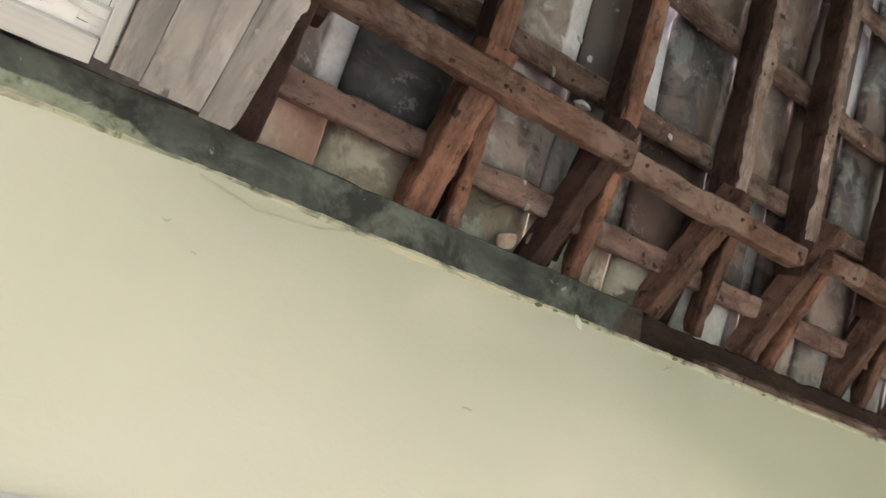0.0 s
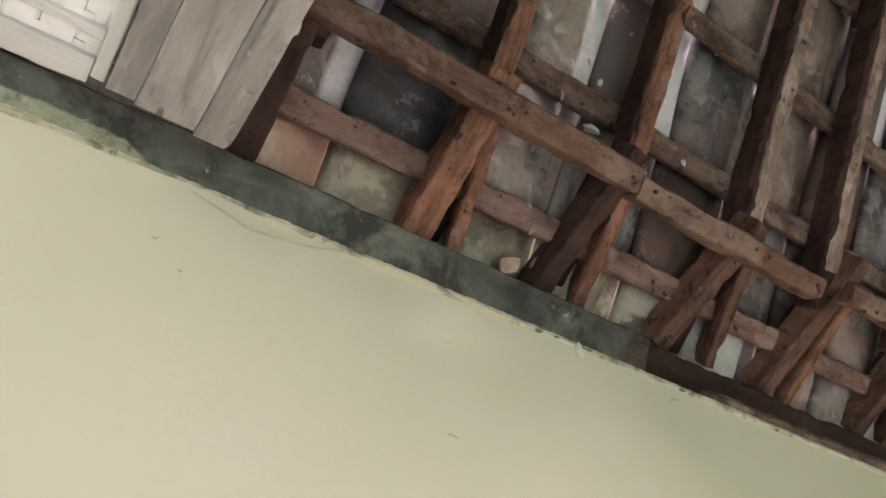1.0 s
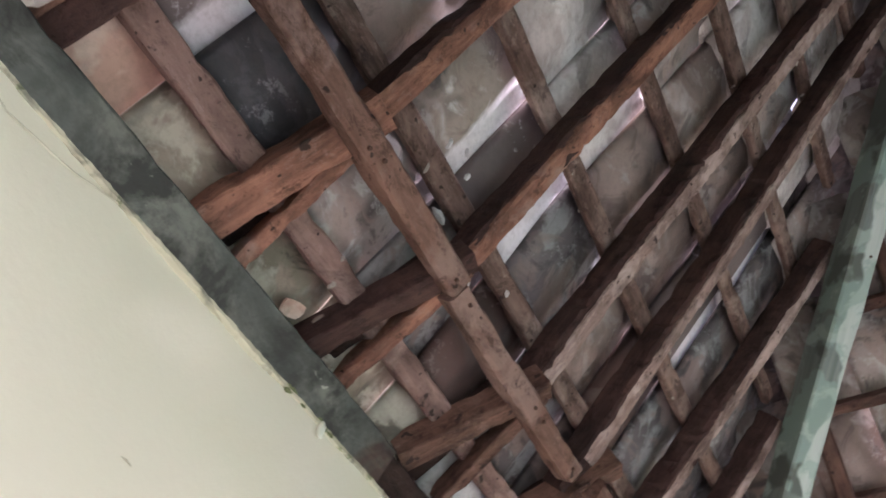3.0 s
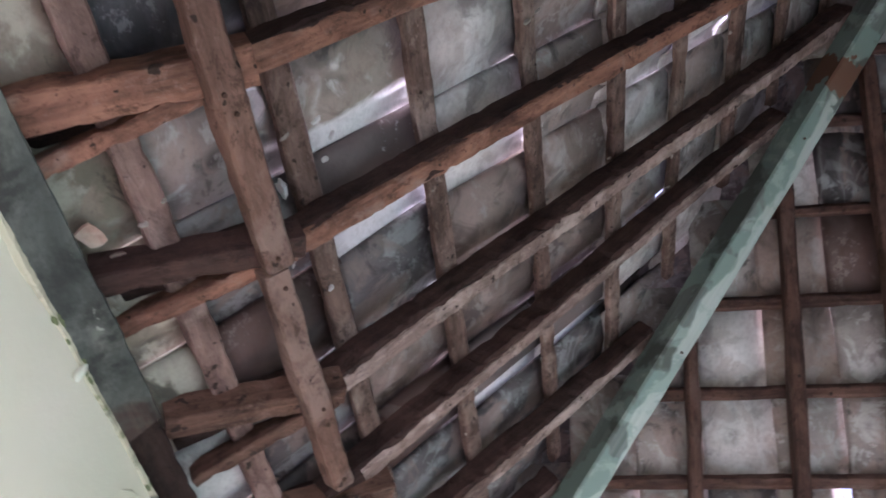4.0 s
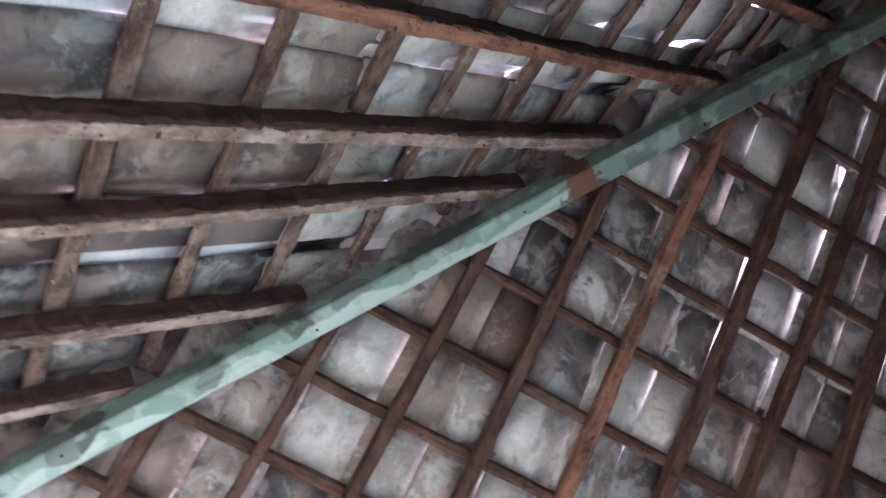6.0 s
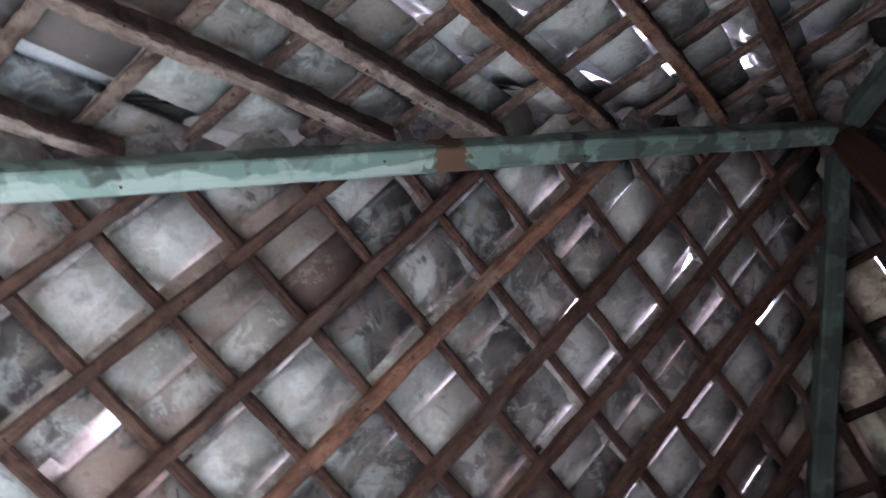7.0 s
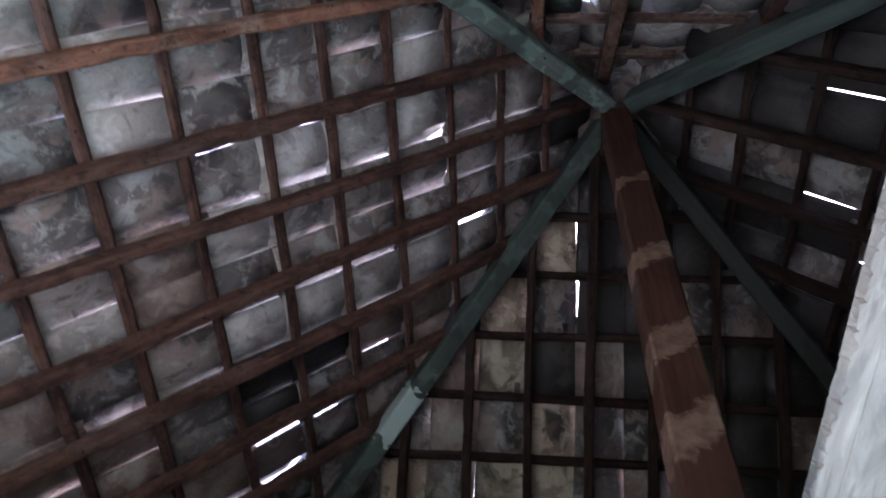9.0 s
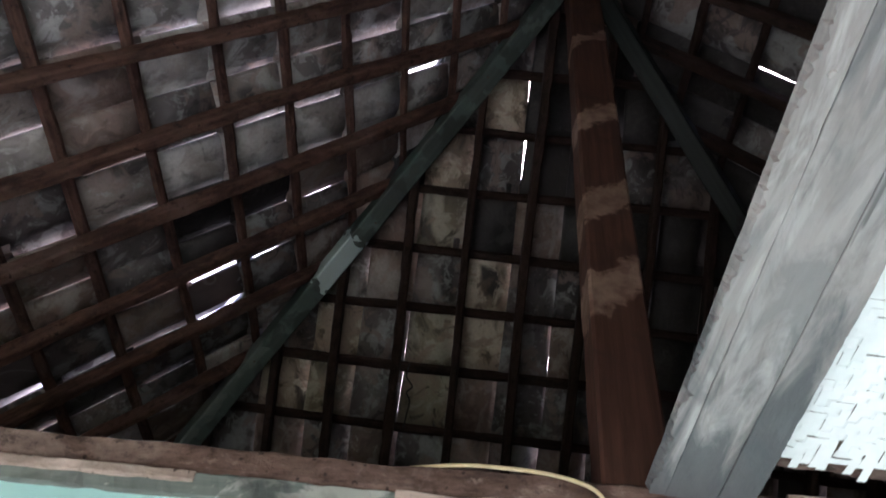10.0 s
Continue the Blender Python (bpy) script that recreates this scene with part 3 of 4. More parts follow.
class Face:
    """One slope of the hipped roof: u runs along the eave, s down the slope from the apex level."""

    def __init__(self, out, along, run, lift):
        self.out, self.along = Vector(out), Vector(along)
        self.run = run
        self.down = (self.out * run - Vector((0, 0, 1))).normalized()
        self.normal = (Vector((0, 0, 1)) * run + self.out).normalized()
        self.lift = lift              # of the rafters' undersides over the hips' axes

    def at(self, u, drop, off=0.0):
        """The point u along the eave, drop metres below the apex, off metres above the rafters' undersides."""
        return Vector((0, 0, APEX - drop)) + self.out * (self.run * drop) + self.along * u + self.normal * (self.lift + off)


NORTH = Face((0, 1, 0), (1, 0, 0), B_N, 0.067)
EAST = Face((1, 0, 0), (0, 1, 0), A_E, 0.008)
SOUTH = Face((0, -1, 0), (1, 0, 0), B_S, -0.010)
WEST = Face((-1, 0, 0), (0, 1, 0), A_W, 0.02)

RAFTER_H, BATTEN_H = 0.055, 0.024
rng = random.Random(5)


def half_width(face, drop, side):
    """How far the slope reaches from its middle line to the hip on that side."""
    other = {("N", 1): A_E, ("N", -1): A_W, ("E", 1): B_N, ("E", -1): B_S, ("S", 1): A_E, ("S", -1): A_W, ("W", 1): B_N, ("W", -1): B_S}
    return other[(face_key[face], side)] * drop


face_key = {NORTH: "N", EAST: "E", SOUTH: "S", WEST: "W"}


def start_drop(face, u):
    """The drop at which a rafter at u leaves its hip."""
    side = 1 if u >= 0 else -1
    return abs(u) / max(half_width(face, 1.0, side), 1e-6)


def tile_mesh(name, length, width, seed, loose_roll):
    """A hand-pressed pantile: a shallow pan, a roll on one edge, a lip on the other. Local x across, y up the slope, z out."""
    r = random.Random(seed)
    sag, roll = 0.006 + r.uniform(-0.003, 0.005), (r.choice((0.030, 0.042, 0.052, 0.060)) if loose_roll == 2 else r.choice((0.024, 0.025, 0.027, 0.032, 0.040, 0.052)) if loose_roll else r.choice((0.024, 0.024, 0.025, 0.026, 0.027, 0.034))) + r.uniform(-0.001, 0.003)
    us = [1.0, 0.95, 0.62, 0.34, 0.22, 0.10, -0.02]
    hs = [0.012, 0.001, -sag, 0.0, roll * 0.72, roll, roll * (0.86 + r.uniform(-0.12, 0.12))]
    th = 0.010
    verts, faces = [], []
    twist = r.uniform(-0.004, 0.004)
    broken = r.uniform(0.10, 0.18) if r.random() < (0.0, 0.07, 0.8)[loose_roll] else 0.0
    for y in (-length / 2, length / 2):
        for dz in (0, th):
            for u, h in zip(us, hs):
                wob = r.uniform(-0.0025, 0.0025) - (broken * (0.6 if u > 0 else 1) if y > 0 and u < 0.15 else 0)
                verts.append(((u - 0.5) * width, y + wob, h + dz + twist * (1 if y > 0 else -1) * (u - 0.5)))
    n = len(us)
    for i in range(n - 1):
        faces.append((i, i + 1, 2 * n + i + 1, 2 * n + i))
        faces.append((n + i, 3 * n + i, 3 * n + i + 1, n + i + 1))
        faces.append((i, n + i, n + i + 1, i + 1))
        faces.append((2 * n + i, 2 * n + i + 1, 3 * n + i + 1, 3 * n + i))
    faces.append((0, 2 * n, 3 * n, n))
    faces.append((n - 1, 2 * n - 1, 4 * n - 1, 3 * n - 1))
    me = bpy.data.meshes.new(name)
    me.from_pydata(verts, [], faces)
    me.update()
    for f in me.polygons:
        f.use_smooth = True
    return me


TILE_W = 0.226
TILE_MESHES = {(k, q): [tile_mesh("tile", GAUGE + 0.055, TILE_W, 10 * i + ord(k) + 500 * q, q) for i in range(14)] for k in TILE for q in (0, 1, 2)}


def lay_tiles(face, parent, drops, u0, cover, mix_of, codes, loose_roll=1, gape=(), opened=(), parted=(), part_to=0.91, tight_to=0, tight_from=99):
    """Rows of tiles whose heads hang on the battens; codes gives, by row, the first column and the stains, or painted
    shade (d, k), from there.
    """
    down, out, along = face.down, face.normal, face.along
    right = along if along.cross(-down).dot(out) > 0 else -along
    frame_m = Matrix((right, -down, out)).transposed().to_4x4()
    for row, drop in enumerate(drops):
        mid = drop + 0.5 * GAUGE * (-down.z)
        lo, hi = -half_width(face, mid, -1) - 0.09, half_width(face, mid, 1) + 0.09
        k0, k1 = math.ceil((lo - u0) / cover), math.floor((hi - u0) / cover)
        for k in range(k0, k1 + 1):
            u = u0 + k * cover
            start, stains = codes.get(row, (0, ""))
            code = stains[k - start] if 0 <= k - start < len(stains) else rng.choices("wgbdk", mix_of)[0]
            me = rng.choice(TILE_MESHES[code, 2 if (row, k) in opened else loose_roll if tight_to <= row < tight_from else 0])
            if not me.materials:
                me.materials.append(TILE[code])
            m = frame_m.copy()
            m.translation = face.at(u + rng.uniform(-0.005, 0.005), mid - 0.5 * 0.045 * (-down.z), RAFTER_H + BATTEN_H + 0.014 + rng.uniform(-0.002, 0.004))
            wide_open = (row, k) in gape
            tilt = rng.uniform(3.2, 4.6) if wide_open else rng.uniform(2.2, 2.75)
            m = m @ pose(0, 0, 0, tilt, rng.uniform(-2.4, 2.4) if wide_open else rng.uniform(-1.5, 1.5), rng.uniform(-2.0, 2.0))
            if (row, k) in parted:
                m = m @ Matrix.Translation((0.112 * (1 - part_to), 0, 0)) @ Matrix.Diagonal((part_to, 1, 1, 1))
            link_mesh("tile", me, TILE[code], parent, matrix=m @ Matrix.Diagonal(((cover + 0.016) / TILE_W, 1, 1, 1)))



def build_face(face, name, label, rafters, drops, end_drop, mats, rafter_w, batten_w, seed):
    roof = thing(name, label, "roof", "structure")
    for i, (mid, skew) in enumerate(rafters):
        top = max(0.06, start_drop(face, mid) - 0.02)
        u, d0 = mid + skew * (top - 1.3), max(0.06, start_drop(face, mid + skew * (top - 1.3)) - 0.02)
        if d0 > end_drop - 0.1:
            continue
        lean = skew * (end_drop - d0) + rng.uniform(-0.003, 0.003)
        wide = rafter_w * rng.uniform(0.9, 1.12)
        if face is NORTH:
            shift, share = (0.007, 0.74) if i > 9 else (0.003, 0.86)
            # strip under the rafter: torn wood, with the light from below in its colour
            timber("worn_face", face.at(u + shift, d0, -0.003), face.at(u + shift + lean * (1 - 0.06 / (end_drop - d0)), end_drop - 0.06, -0.003), face.normal, wide * share, 0.008, ORANGE_WOOD if i in (8, 9) else PALE_GREY_WOOD if i > 9 else N_WOOD, roof, seed=seed + i, bend=0.014, rough=0.003, ragged=0.016, step=0.012, bevel=0.001, chip=0.003)
        timber("rafter", face.at(u, d0), face.at(u + lean, end_drop), face.normal, wide, RAFTER_H, mats[0] if rng.random() < 0.8 else mats[2], roof, seed=seed + i, bend=0.014, rough=0.004, ragged=0.013 if face is NORTH else 0.004, step=0.016 if face is NORTH else 0.05, chip=0.005)
    for i, d in enumerate(drops):
        lo, hi = -half_width(face, d, -1) - 0.03, half_width(face, d, 1) + 0.03
        timber("batten", face.at(lo, d + rng.uniform(-0.008, 0.008), RAFTER_H), face.at(hi, d + rng.uniform(-0.008, 0.008), RAFTER_H), face.normal, batten_w * rng.uniform(0.85, 1.15), BATTEN_H, PINK_WOOD if face is NORTH and d > 2.2 else mats[1], roof, seed=seed + 50 + i, bend=0.010, rough=0.003, bevel=0.004 if face is NORTH else 0.0095, step=0.02 if face is NORTH else 0.04, chip=0.0045)
    return roof


def drop_rows(anchor, step, end):
    k = math.floor((anchor - 0.12) / step)
    out = []
    d = anchor - k * step
    while d < end:
        out.append(d)
        d += step
    return out


dN, dE, dS, dW = (GAUGE / math.sqrt(1 + r * r) for r in (B_N, A_E, B_S, A_W))
DROPS_N = [1.978 + 0.1823 * (k - 10) + {6: -0.008, 7: -0.003, 8: -0.012, 9: -0.009, 10: 0.013, 11: 0.018}.get(k, 0.0) for k in range(12)] + [2.357, 2.54]
DROPS_E = [1.4545 + dE * (k - 7) + {3: 0.006, 4: -0.001, 5: -0.010, 6: -0.005, 7: -0.001, 8: 0.003, 9: 0.008}.get(k, 0.0) for k in range(14)]
DROPS_S = drop_rows(0.948, dS, 2.42)
DROPS_W = drop_rows(0.506, dW, 2.42)

# each rafter: its place along the eave at mid slope, and how far it strays for each metre of drop
RAFTERS_N = [(0.08 - 0.27 * k, 0.0) for k in range(2, 9)] + [(0.06, 0.0), (0.346, 0.015), (0.6375, 0.024), (0.911, 0.070), (1.122, 0.121), (1.514, 0.049), (1.79, 0.05), (2.07, 0.05)]
RAFTERS_E = [(0.0466 + 0.2718 * k + {-3: 0.004, -2: -0.002, 0: -0.001, 1: -0.011, 2: 0.008, 3: 0.004, 4: -0.002}.get(k, 0.0), {-2: -0.033, -1: -0.015, 0: -0.004, 1: 0.003, 2: 0.010, 3: 0.018, 4: 0.055}.get(k, -0.053 if k < 0 else 0.062)) for k in range(-10, 10)]
RAFTERS_S = [(0.086 + 0.2385 * k, 0.004) for k in range(-10, 11)]
RAFTERS_W = [(0.041 + 0.27 * k, 0.0) for k in range(-9, 9)]

# north rafters use dark wood to paint the shade on their sides
roof_n = build_face(NORTH, "roof_north", "tiled roof slope over the cream wall, on dusty rafters and battens", RAFTERS_N, DROPS_N, 2.29, (SIDE_WOOD, GREY_WOOD, RED_WOOD), 0.052, 0.042, 100)
roof_e = build_face(EAST, "roof_east", "tiled roof slope on red-brown rafters and thin battens", RAFTERS_E, DROPS_E, 2.6, (RED_WOOD, RED_WOOD, ORANGE_WOOD), 0.040, 0.036, 300)
# these two slopes' dimness is put into the wood of rafters and battens
roof_s = build_face(SOUTH, "roof_south", "dim tiled roof slope behind the partition wall", RAFTERS_S, DROPS_S, 2.46, (DARK_SHADED_WOOD, DARK_SHADED_WOOD, RED_WOOD), 0.036, 0.036, 500)
roof_w = build_face(WEST, "roof_west", "dark tiled roof slope above the bamboo ceiling", RAFTERS_W, DROPS_W, 2.46, (DARK_SHADED_WOOD, DARK_SHADED_WOOD, DARK_SHADED_WOOD), 0.042, 0.036, 700)


def nail(parent, at, axis, radius=0.004, mat=None, label="rusty nail head"):
    bm = bmesh.new()
    bmesh.ops.create_cone(bm, cap_ends=True, segments=10, radius1=radius, radius2=radius * 0.8, depth=0.004)
    m = Vector((0, 0, 1)).rotation_difference(Vector(axis)).to_matrix().to_4x4()
    m.translation = Vector(at)
    part("nail", bm, mat or RUST, parent, label, m)


# ---------------------------------------------------------------- hips and king post


def hip(direction, end, seed, label, paint=None):
    d = Vector(direction)
    p0, p1 = Vector((0, 0, APEX)) + d * 0.05, Vector((0, 0, APEX)) + d * end
    ob = thing("hip_rafter", label, "roof beam", group="hip rafters of the roof")
    up = Vector((0, 0, 1))
    m = axes(p0, p1, up)
    off = m.to_3x3() @ Vector((0, 0, -0.045))
    timber("beam", p0 + off, p1 + off, up, 0.075, 0.09, paint or HIP_DARK, ob, seed=seed, bend=0.006, rough=0.0025, chip=0.002, step=0.12)
    for k in range(5):
        q = p0.lerp(p1, 0.12 + 0.17 * k) + off
        nail(ob, q + m.to_3x3() @ Vector((0, 0.012 * (-1) ** k, -0.002)), m.to_3x3() @ Vector((0, 0, -1)), 0.004)


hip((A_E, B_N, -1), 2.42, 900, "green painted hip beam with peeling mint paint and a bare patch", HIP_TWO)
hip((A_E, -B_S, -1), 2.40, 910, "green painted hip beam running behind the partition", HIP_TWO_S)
hip((-A_W, B_N, -1), 2.35, 920, "green painted hip beam in the dim roof top")
hip((-A_W, -B_S, -1), 2.35, 930, "green hip beam over the bamboo ceiling, shade put into its paint", HIP_SHADED)

post = thing("king_post", "red-brown wooden king post with paler worn patches, on the partition beam", "post")
timber("post", (-0.008, -0.033, Z0 - 0.009), (0.006, -0.033, APEX - 0.03), (0, 1, 0), 0.113, 0.09, POST_WOOD, post, seed=41, bend=0.002, rough=0.0015, chip=0.002)
for o in post.children:
    o.matrix_basis.translation.y = -0.033

# ---------------------------------------------------------------- plates, purlin and beams
plate_n = thing("wall_plate", "dark green painted wooden wall plate on the cream wall", "wall plate")
timber("board", (X_W, 2.412, Z0 - 0.021), (0.822, 2.4093, Z0 - 0.0169), (0, 0.83, 0.55), 0.070, 0.05, PLATE_PAINT, plate_n, "canted green board facing the room", seed=61, bend=0.003, rough=0.002, bevel=0.003, chip=0.003, step=0.015, ragged=0.003)
timber("board", (0.826, 2.4193, Z0 - 0.0119), (X_E, 2.418, Z0 - 0.009), (0, 0.83, 0.55), 0.066, 0.04, DARK_SHADED_WOOD, plate_n, "dark bare board set back", seed=64, bend=0.003, rough=0.003, bevel=0.003, chip=0.004, step=0.015, ragged=0.006)
rail = timber("rail", (0.972, 2.421, Z0 - 0.036), (X_E, 2.416, Z0 - 0.030), (0, 0.83, 0.55), 0.036, 0.03, GREY_WOOD, plate_n, "grey-brown rail with a splintered end", seed=66, bend=0.003, rough=0.003, bevel=0.009, chip=0.004, step=0.012, ragged=0.005)
for v in rail.data.vertices:
    v.co.y *= 0.35 + 0.65 * min(1, max(0, (v.co.x + 0.739) / 0.05))
timber("bearer", (X_W, 2.50, Z0 - 0.042), (X_E, 2.50, Z0 - 0.042), (0, 0, 1), 0.11, 0.05, DARK_SHADED_WOOD, plate_n, "rough timber lying on the wall top", seed=62)

purlin = thing("eave_purlin", "sawn brown eave purlin under the lower rafters", "purlin")
for x0, x1, d in ((X_W, 0.657, 2.2669), (0.661, 1.175, 2.2735), (1.262, X_E, 2.255)):
    timber("length", NORTH.at(x0, d, -0.045), NORTH.at(x1, d, -0.045), NORTH.normal, 0.048, 0.043, PURLIN_WOOD, purlin, seed=71 + int(x1 * 10), bend=0.006, rough=0.004, step=0.014, ragged=0.004, chip=0.003)
for x in (0.37, 0.40, 0.635, 0.69, 0.96, 1.0, 1.15, 1.31, 1.35):
    nail(purlin, NORTH.at(x, 2.268 + 0.006 * math.sin(x * 40), -0.047), -NORTH.normal)

beam_p = thing("partition_beam", "brown timber beam with a pale strip, on the turquoise partition wall", "beam")
SLOPE_P = 0.040            # the beam falls a little to the east


def along_partition(name, x0, x1, y, z, w, h, mat, parent, seed, **kw):
    return timber(name, (x0, y, Z0 + z - SLOPE_P * x0), (x1, y, Z0 + z - SLOPE_P * x1), (0, 0, 1), w, h, mat, parent, seed=seed, **kw)


along_partition("beam", X_W, X_E, -0.035, -0.058, 0.11, 0.050, GREY_WOOD, beam_p, 81, bend=0.006, rough=0.005)
for k, (x0, x1) in enumerate(((0.66, X_E), (0.20, 0.36))):
    along_partition("strip", x0, x1, -0.030, -0.076, 0.112, 0.0175, PALE_WOOD, beam_p, 83 + k * 5, rough=0.003, bevel=0.002, step=0.02, ragged=0.004)
along_partition("fascia", X_W, X_E, -0.032, -0.098, 0.104, 0.039, FASCIA_PAINT, beam_p, 84, rough=0.004, bevel=0.003, step=0.012, ragged=0.006)
along_partition("ledge", X_W, -0.24, -0.005, -0.006, 0.035, 0.012, PALE_WOOD, beam_p, 85, rough=0.003, bevel=0.003)

tie = thing("tie_beam", "broad tie beam cased in worn white painted boards", "beam")
TIE_Z = Z0 - 0.030
timber("beam", (-0.110, 0.03, TIE_Z + 0.018), (-0.078, 2.345, TIE_Z + 0.018), (0, 0, 1), 0.14, 0.045, SIDE_WOOD, tie, seed=91, rough=0.003)
for (a0, a1), (b0, b1), z, k in (((-0.172, -0.1165), (-0.153, -0.1165), 0.0, 1), ((-0.1163, -0.0405), (-0.1163, -0.0405), 0.0012, 2), ((-0.040, -0.012), (-0.040, 0.010), 0.0003, 3)):
    p0, p1 = Vector(((a0 + a1) / 2, 0.022 + 0.003 * k, TIE_Z + z)), Vector(((b0 + b1) / 2, 2.346 + 0.006 * k, TIE_Z + z))
    wide, long = (a1 - a0 + b1 - b0) / 2, (p1 - p0).length
    bm = timber_bm(long, wide, 0.017, seed=95 + k, rough=0.0004, bevel=0.0008, chip=0.0012, step=0.006, ragged=0.030 if k == 3 else 0.003 if k == 1 else 0.0, ragged_side=-1 if k == 3 else 1)
    for v in bm.verts:
        f = 0.5 + v.co.x / long
        v.co.y *= ((a1 - a0) * (1 - f) + (b1 - b0) * f) / wide
    m = axes(p0, p1, (0, 0, 1))
    m.translation.z += 0.0085
    part("board", bm, TIE_WHITE, tie, matrix=m)
for x, y in ((-0.028, 2.22), (-0.030, 1.55), (-0.14, 1.9), (-0.028, 0.72), (-0.14, 0.95)):
    nail(tie, (x, y, TIE_Z), (0, 0, -1), 0.005, TIE_WHITE, "painted-over nail head")

# ---------------------------------------------------------------- woven bamboo ceiling
CEIL_Z = Z0 - 0.004
PITCH = 0.013


def weave(x0, x1, y0, y1):
    """Flat bamboo strips woven three over, three under, the slant turning back every eighteen strips: real floats and knuckles."""
    nx, ny = int((x1 - x0) / PITCH), int((y1 - y0) / PITCH)
    verts, faces = [], []
    r = random.Random(3)

    def over(i, j):
        k = j % 36
        k = k if k < 18 else 36 - k
        return (i + k) % 6 < 3

    def strip(ax, ay, bx, by, first=False):
        g, dip = r.uniform(-0.0006, 0.0004), r.uniform(0.0008, 0.0018)
        drop = r.uniform(0.0, 0.0016)
        skew = r.uniform(-0.0011, 0.0011)
        e = r.uniform(-0.0032, 0.0004)
        if by - ay > bx - ax:
            a, b, c, d = ax + g, bx - g, ay + e, by - e
            if first:
                c -= r.uniform(-0.01, 0.045)
                skew += r.uniform(-0.004, 0.004)
            ring = [(c, 0.0), (c + 0.006, -dip), (d - 0.006, -dip), (d, 0.0)]
            rows = [((a + skew * (y - c) / 0.04, y, CEIL_Z + z - drop), (b + skew * (y - c) / 0.04, y, CEIL_Z + z - drop)) for y, z in ring]
        else:
            a, b, c, d = ax + e, bx - e, ay + g, by - g
            ring = [(a, 0.0), (a + 0.006, -dip), (b - 0.006, -dip), (b, 0.0)]
            rows = [((x, d + skew * (x - a) / 0.04, CEIL_Z + z - drop), (x, c + skew * (x - a) / 0.04, CEIL_Z + z - drop)) for x, z in ring]
        n = len(verts)
        for q in rows:
            verts.extend(q)
        for k in range(3):
            faces.append((n + 2 * k, n + 2 * k + 2, n + 2 * k + 3, n + 2 * k + 1))

    for i in range(nx):
        j = 0
        while j < ny:
            if over(i, j):
                k = j
                while k < ny and over(i, k) and k - j < 6:
                    k += 1
                strip(x0 + i * PITCH, y0 + j * PITCH, x0 + (i + 1) * PITCH, y0 + k * PITCH, j < 2)
                j = k
            else:
                j += 1
    for j in range(ny):
        i = 0
        while i < nx:
            if not over(i, j):
                k = i
                while k < nx and not over(k, j):
                    k += 1
                strip(x0 + i * PITCH, y0 + j * PITCH, x0 + k * PITCH, y0 + (j + 1) * PITCH)
                i = k
            else:
                i += 1
    me = bpy.data.meshes.new("ceiling")
    me.from_pydata(verts, [], faces)
    me.update()
    return me


ceiling = link_mesh("ceiling", weave(-2.66, -0.150, 0.125, 2.345), BAMBOO_WHITE, None, "white painted woven bamboo ceiling panel beside the tie beam")
tagged(ceiling, category="ceiling", kind="structure")
for i, (y, w) in enumerate(((2.351, 0.038), (2.296, 0.014))):
    edge = thing("ceiling_batten", "white painted batten holding the bamboo ceiling's edge", "batten", group="ceiling battens")
    timber("strip", (-2.66, y, CEIL_Z - 0.014), (-0.174, y, CEIL_Z - 0.014), (0, 0, 1), w, 0.012, WHITE_PAINT, edge, seed=130 + i, rough=0.003, bevel=0.002)
edge = thing("ceiling_batten", "white painted batten holding the bamboo ceiling beside the beam", "batten", group="ceiling battens")
timber("strip", (-0.172, 1.2, CEIL_Z - 0.018), (-0.164, 2.352, CEIL_Z - 0.018), (0, 0, 1), 0.017, 0.014, WHITE_PAINT, edge, seed=135, rough=0.003, bevel=0.002)
# added sheet: cuts light bouncing off the weave and darkens its gaps
slab("ceiling_back", (-2.66, 0.15, CEIL_Z + 0.003), (-0.150, 2.34, CEIL_Z + 0.011), DUSTY_MAT, "brown back of the bamboo ceiling, added to stop bounced light", "ceiling")
edge = thing("ceiling_batten", "rough grey batten under the frayed end of the bamboo ceiling", "batten", group="ceiling battens")
timber("strip", (-2.66, 0.10, CEIL_Z + 0.008), (-0.176, 0.10, CEIL_Z + 0.008), (0, 0, 1), 0.03, 0.03, GREY_WOOD, edge, seed=137, rough=0.003, bevel=0.002)

# ---------------------------------------------------------------- rafter feet spliced on above the wall plate


def torn(length, w, h, seed, bite):
    """A short sawn piece torn along the grain: flat faces, one split running along it, splintered lower edges."""
    bm = timber_bm(length, w, h, seed=seed, rough=0.0008, step=0.012, bend=0.002, bevel=0.003, ragged=bite * 0.6, chip=0.004)
    for v in bm.verts:
        if v.co.z < 0:
            side = v.co.y / w
            v.co.z += 0.010 * side * noise.noise((v.co.x * 3.0, seed * 3.3, 2.0)) + 0.0022 * noise.noise((v.co.x * 45, v.co.y * 80, seed))
    return bm


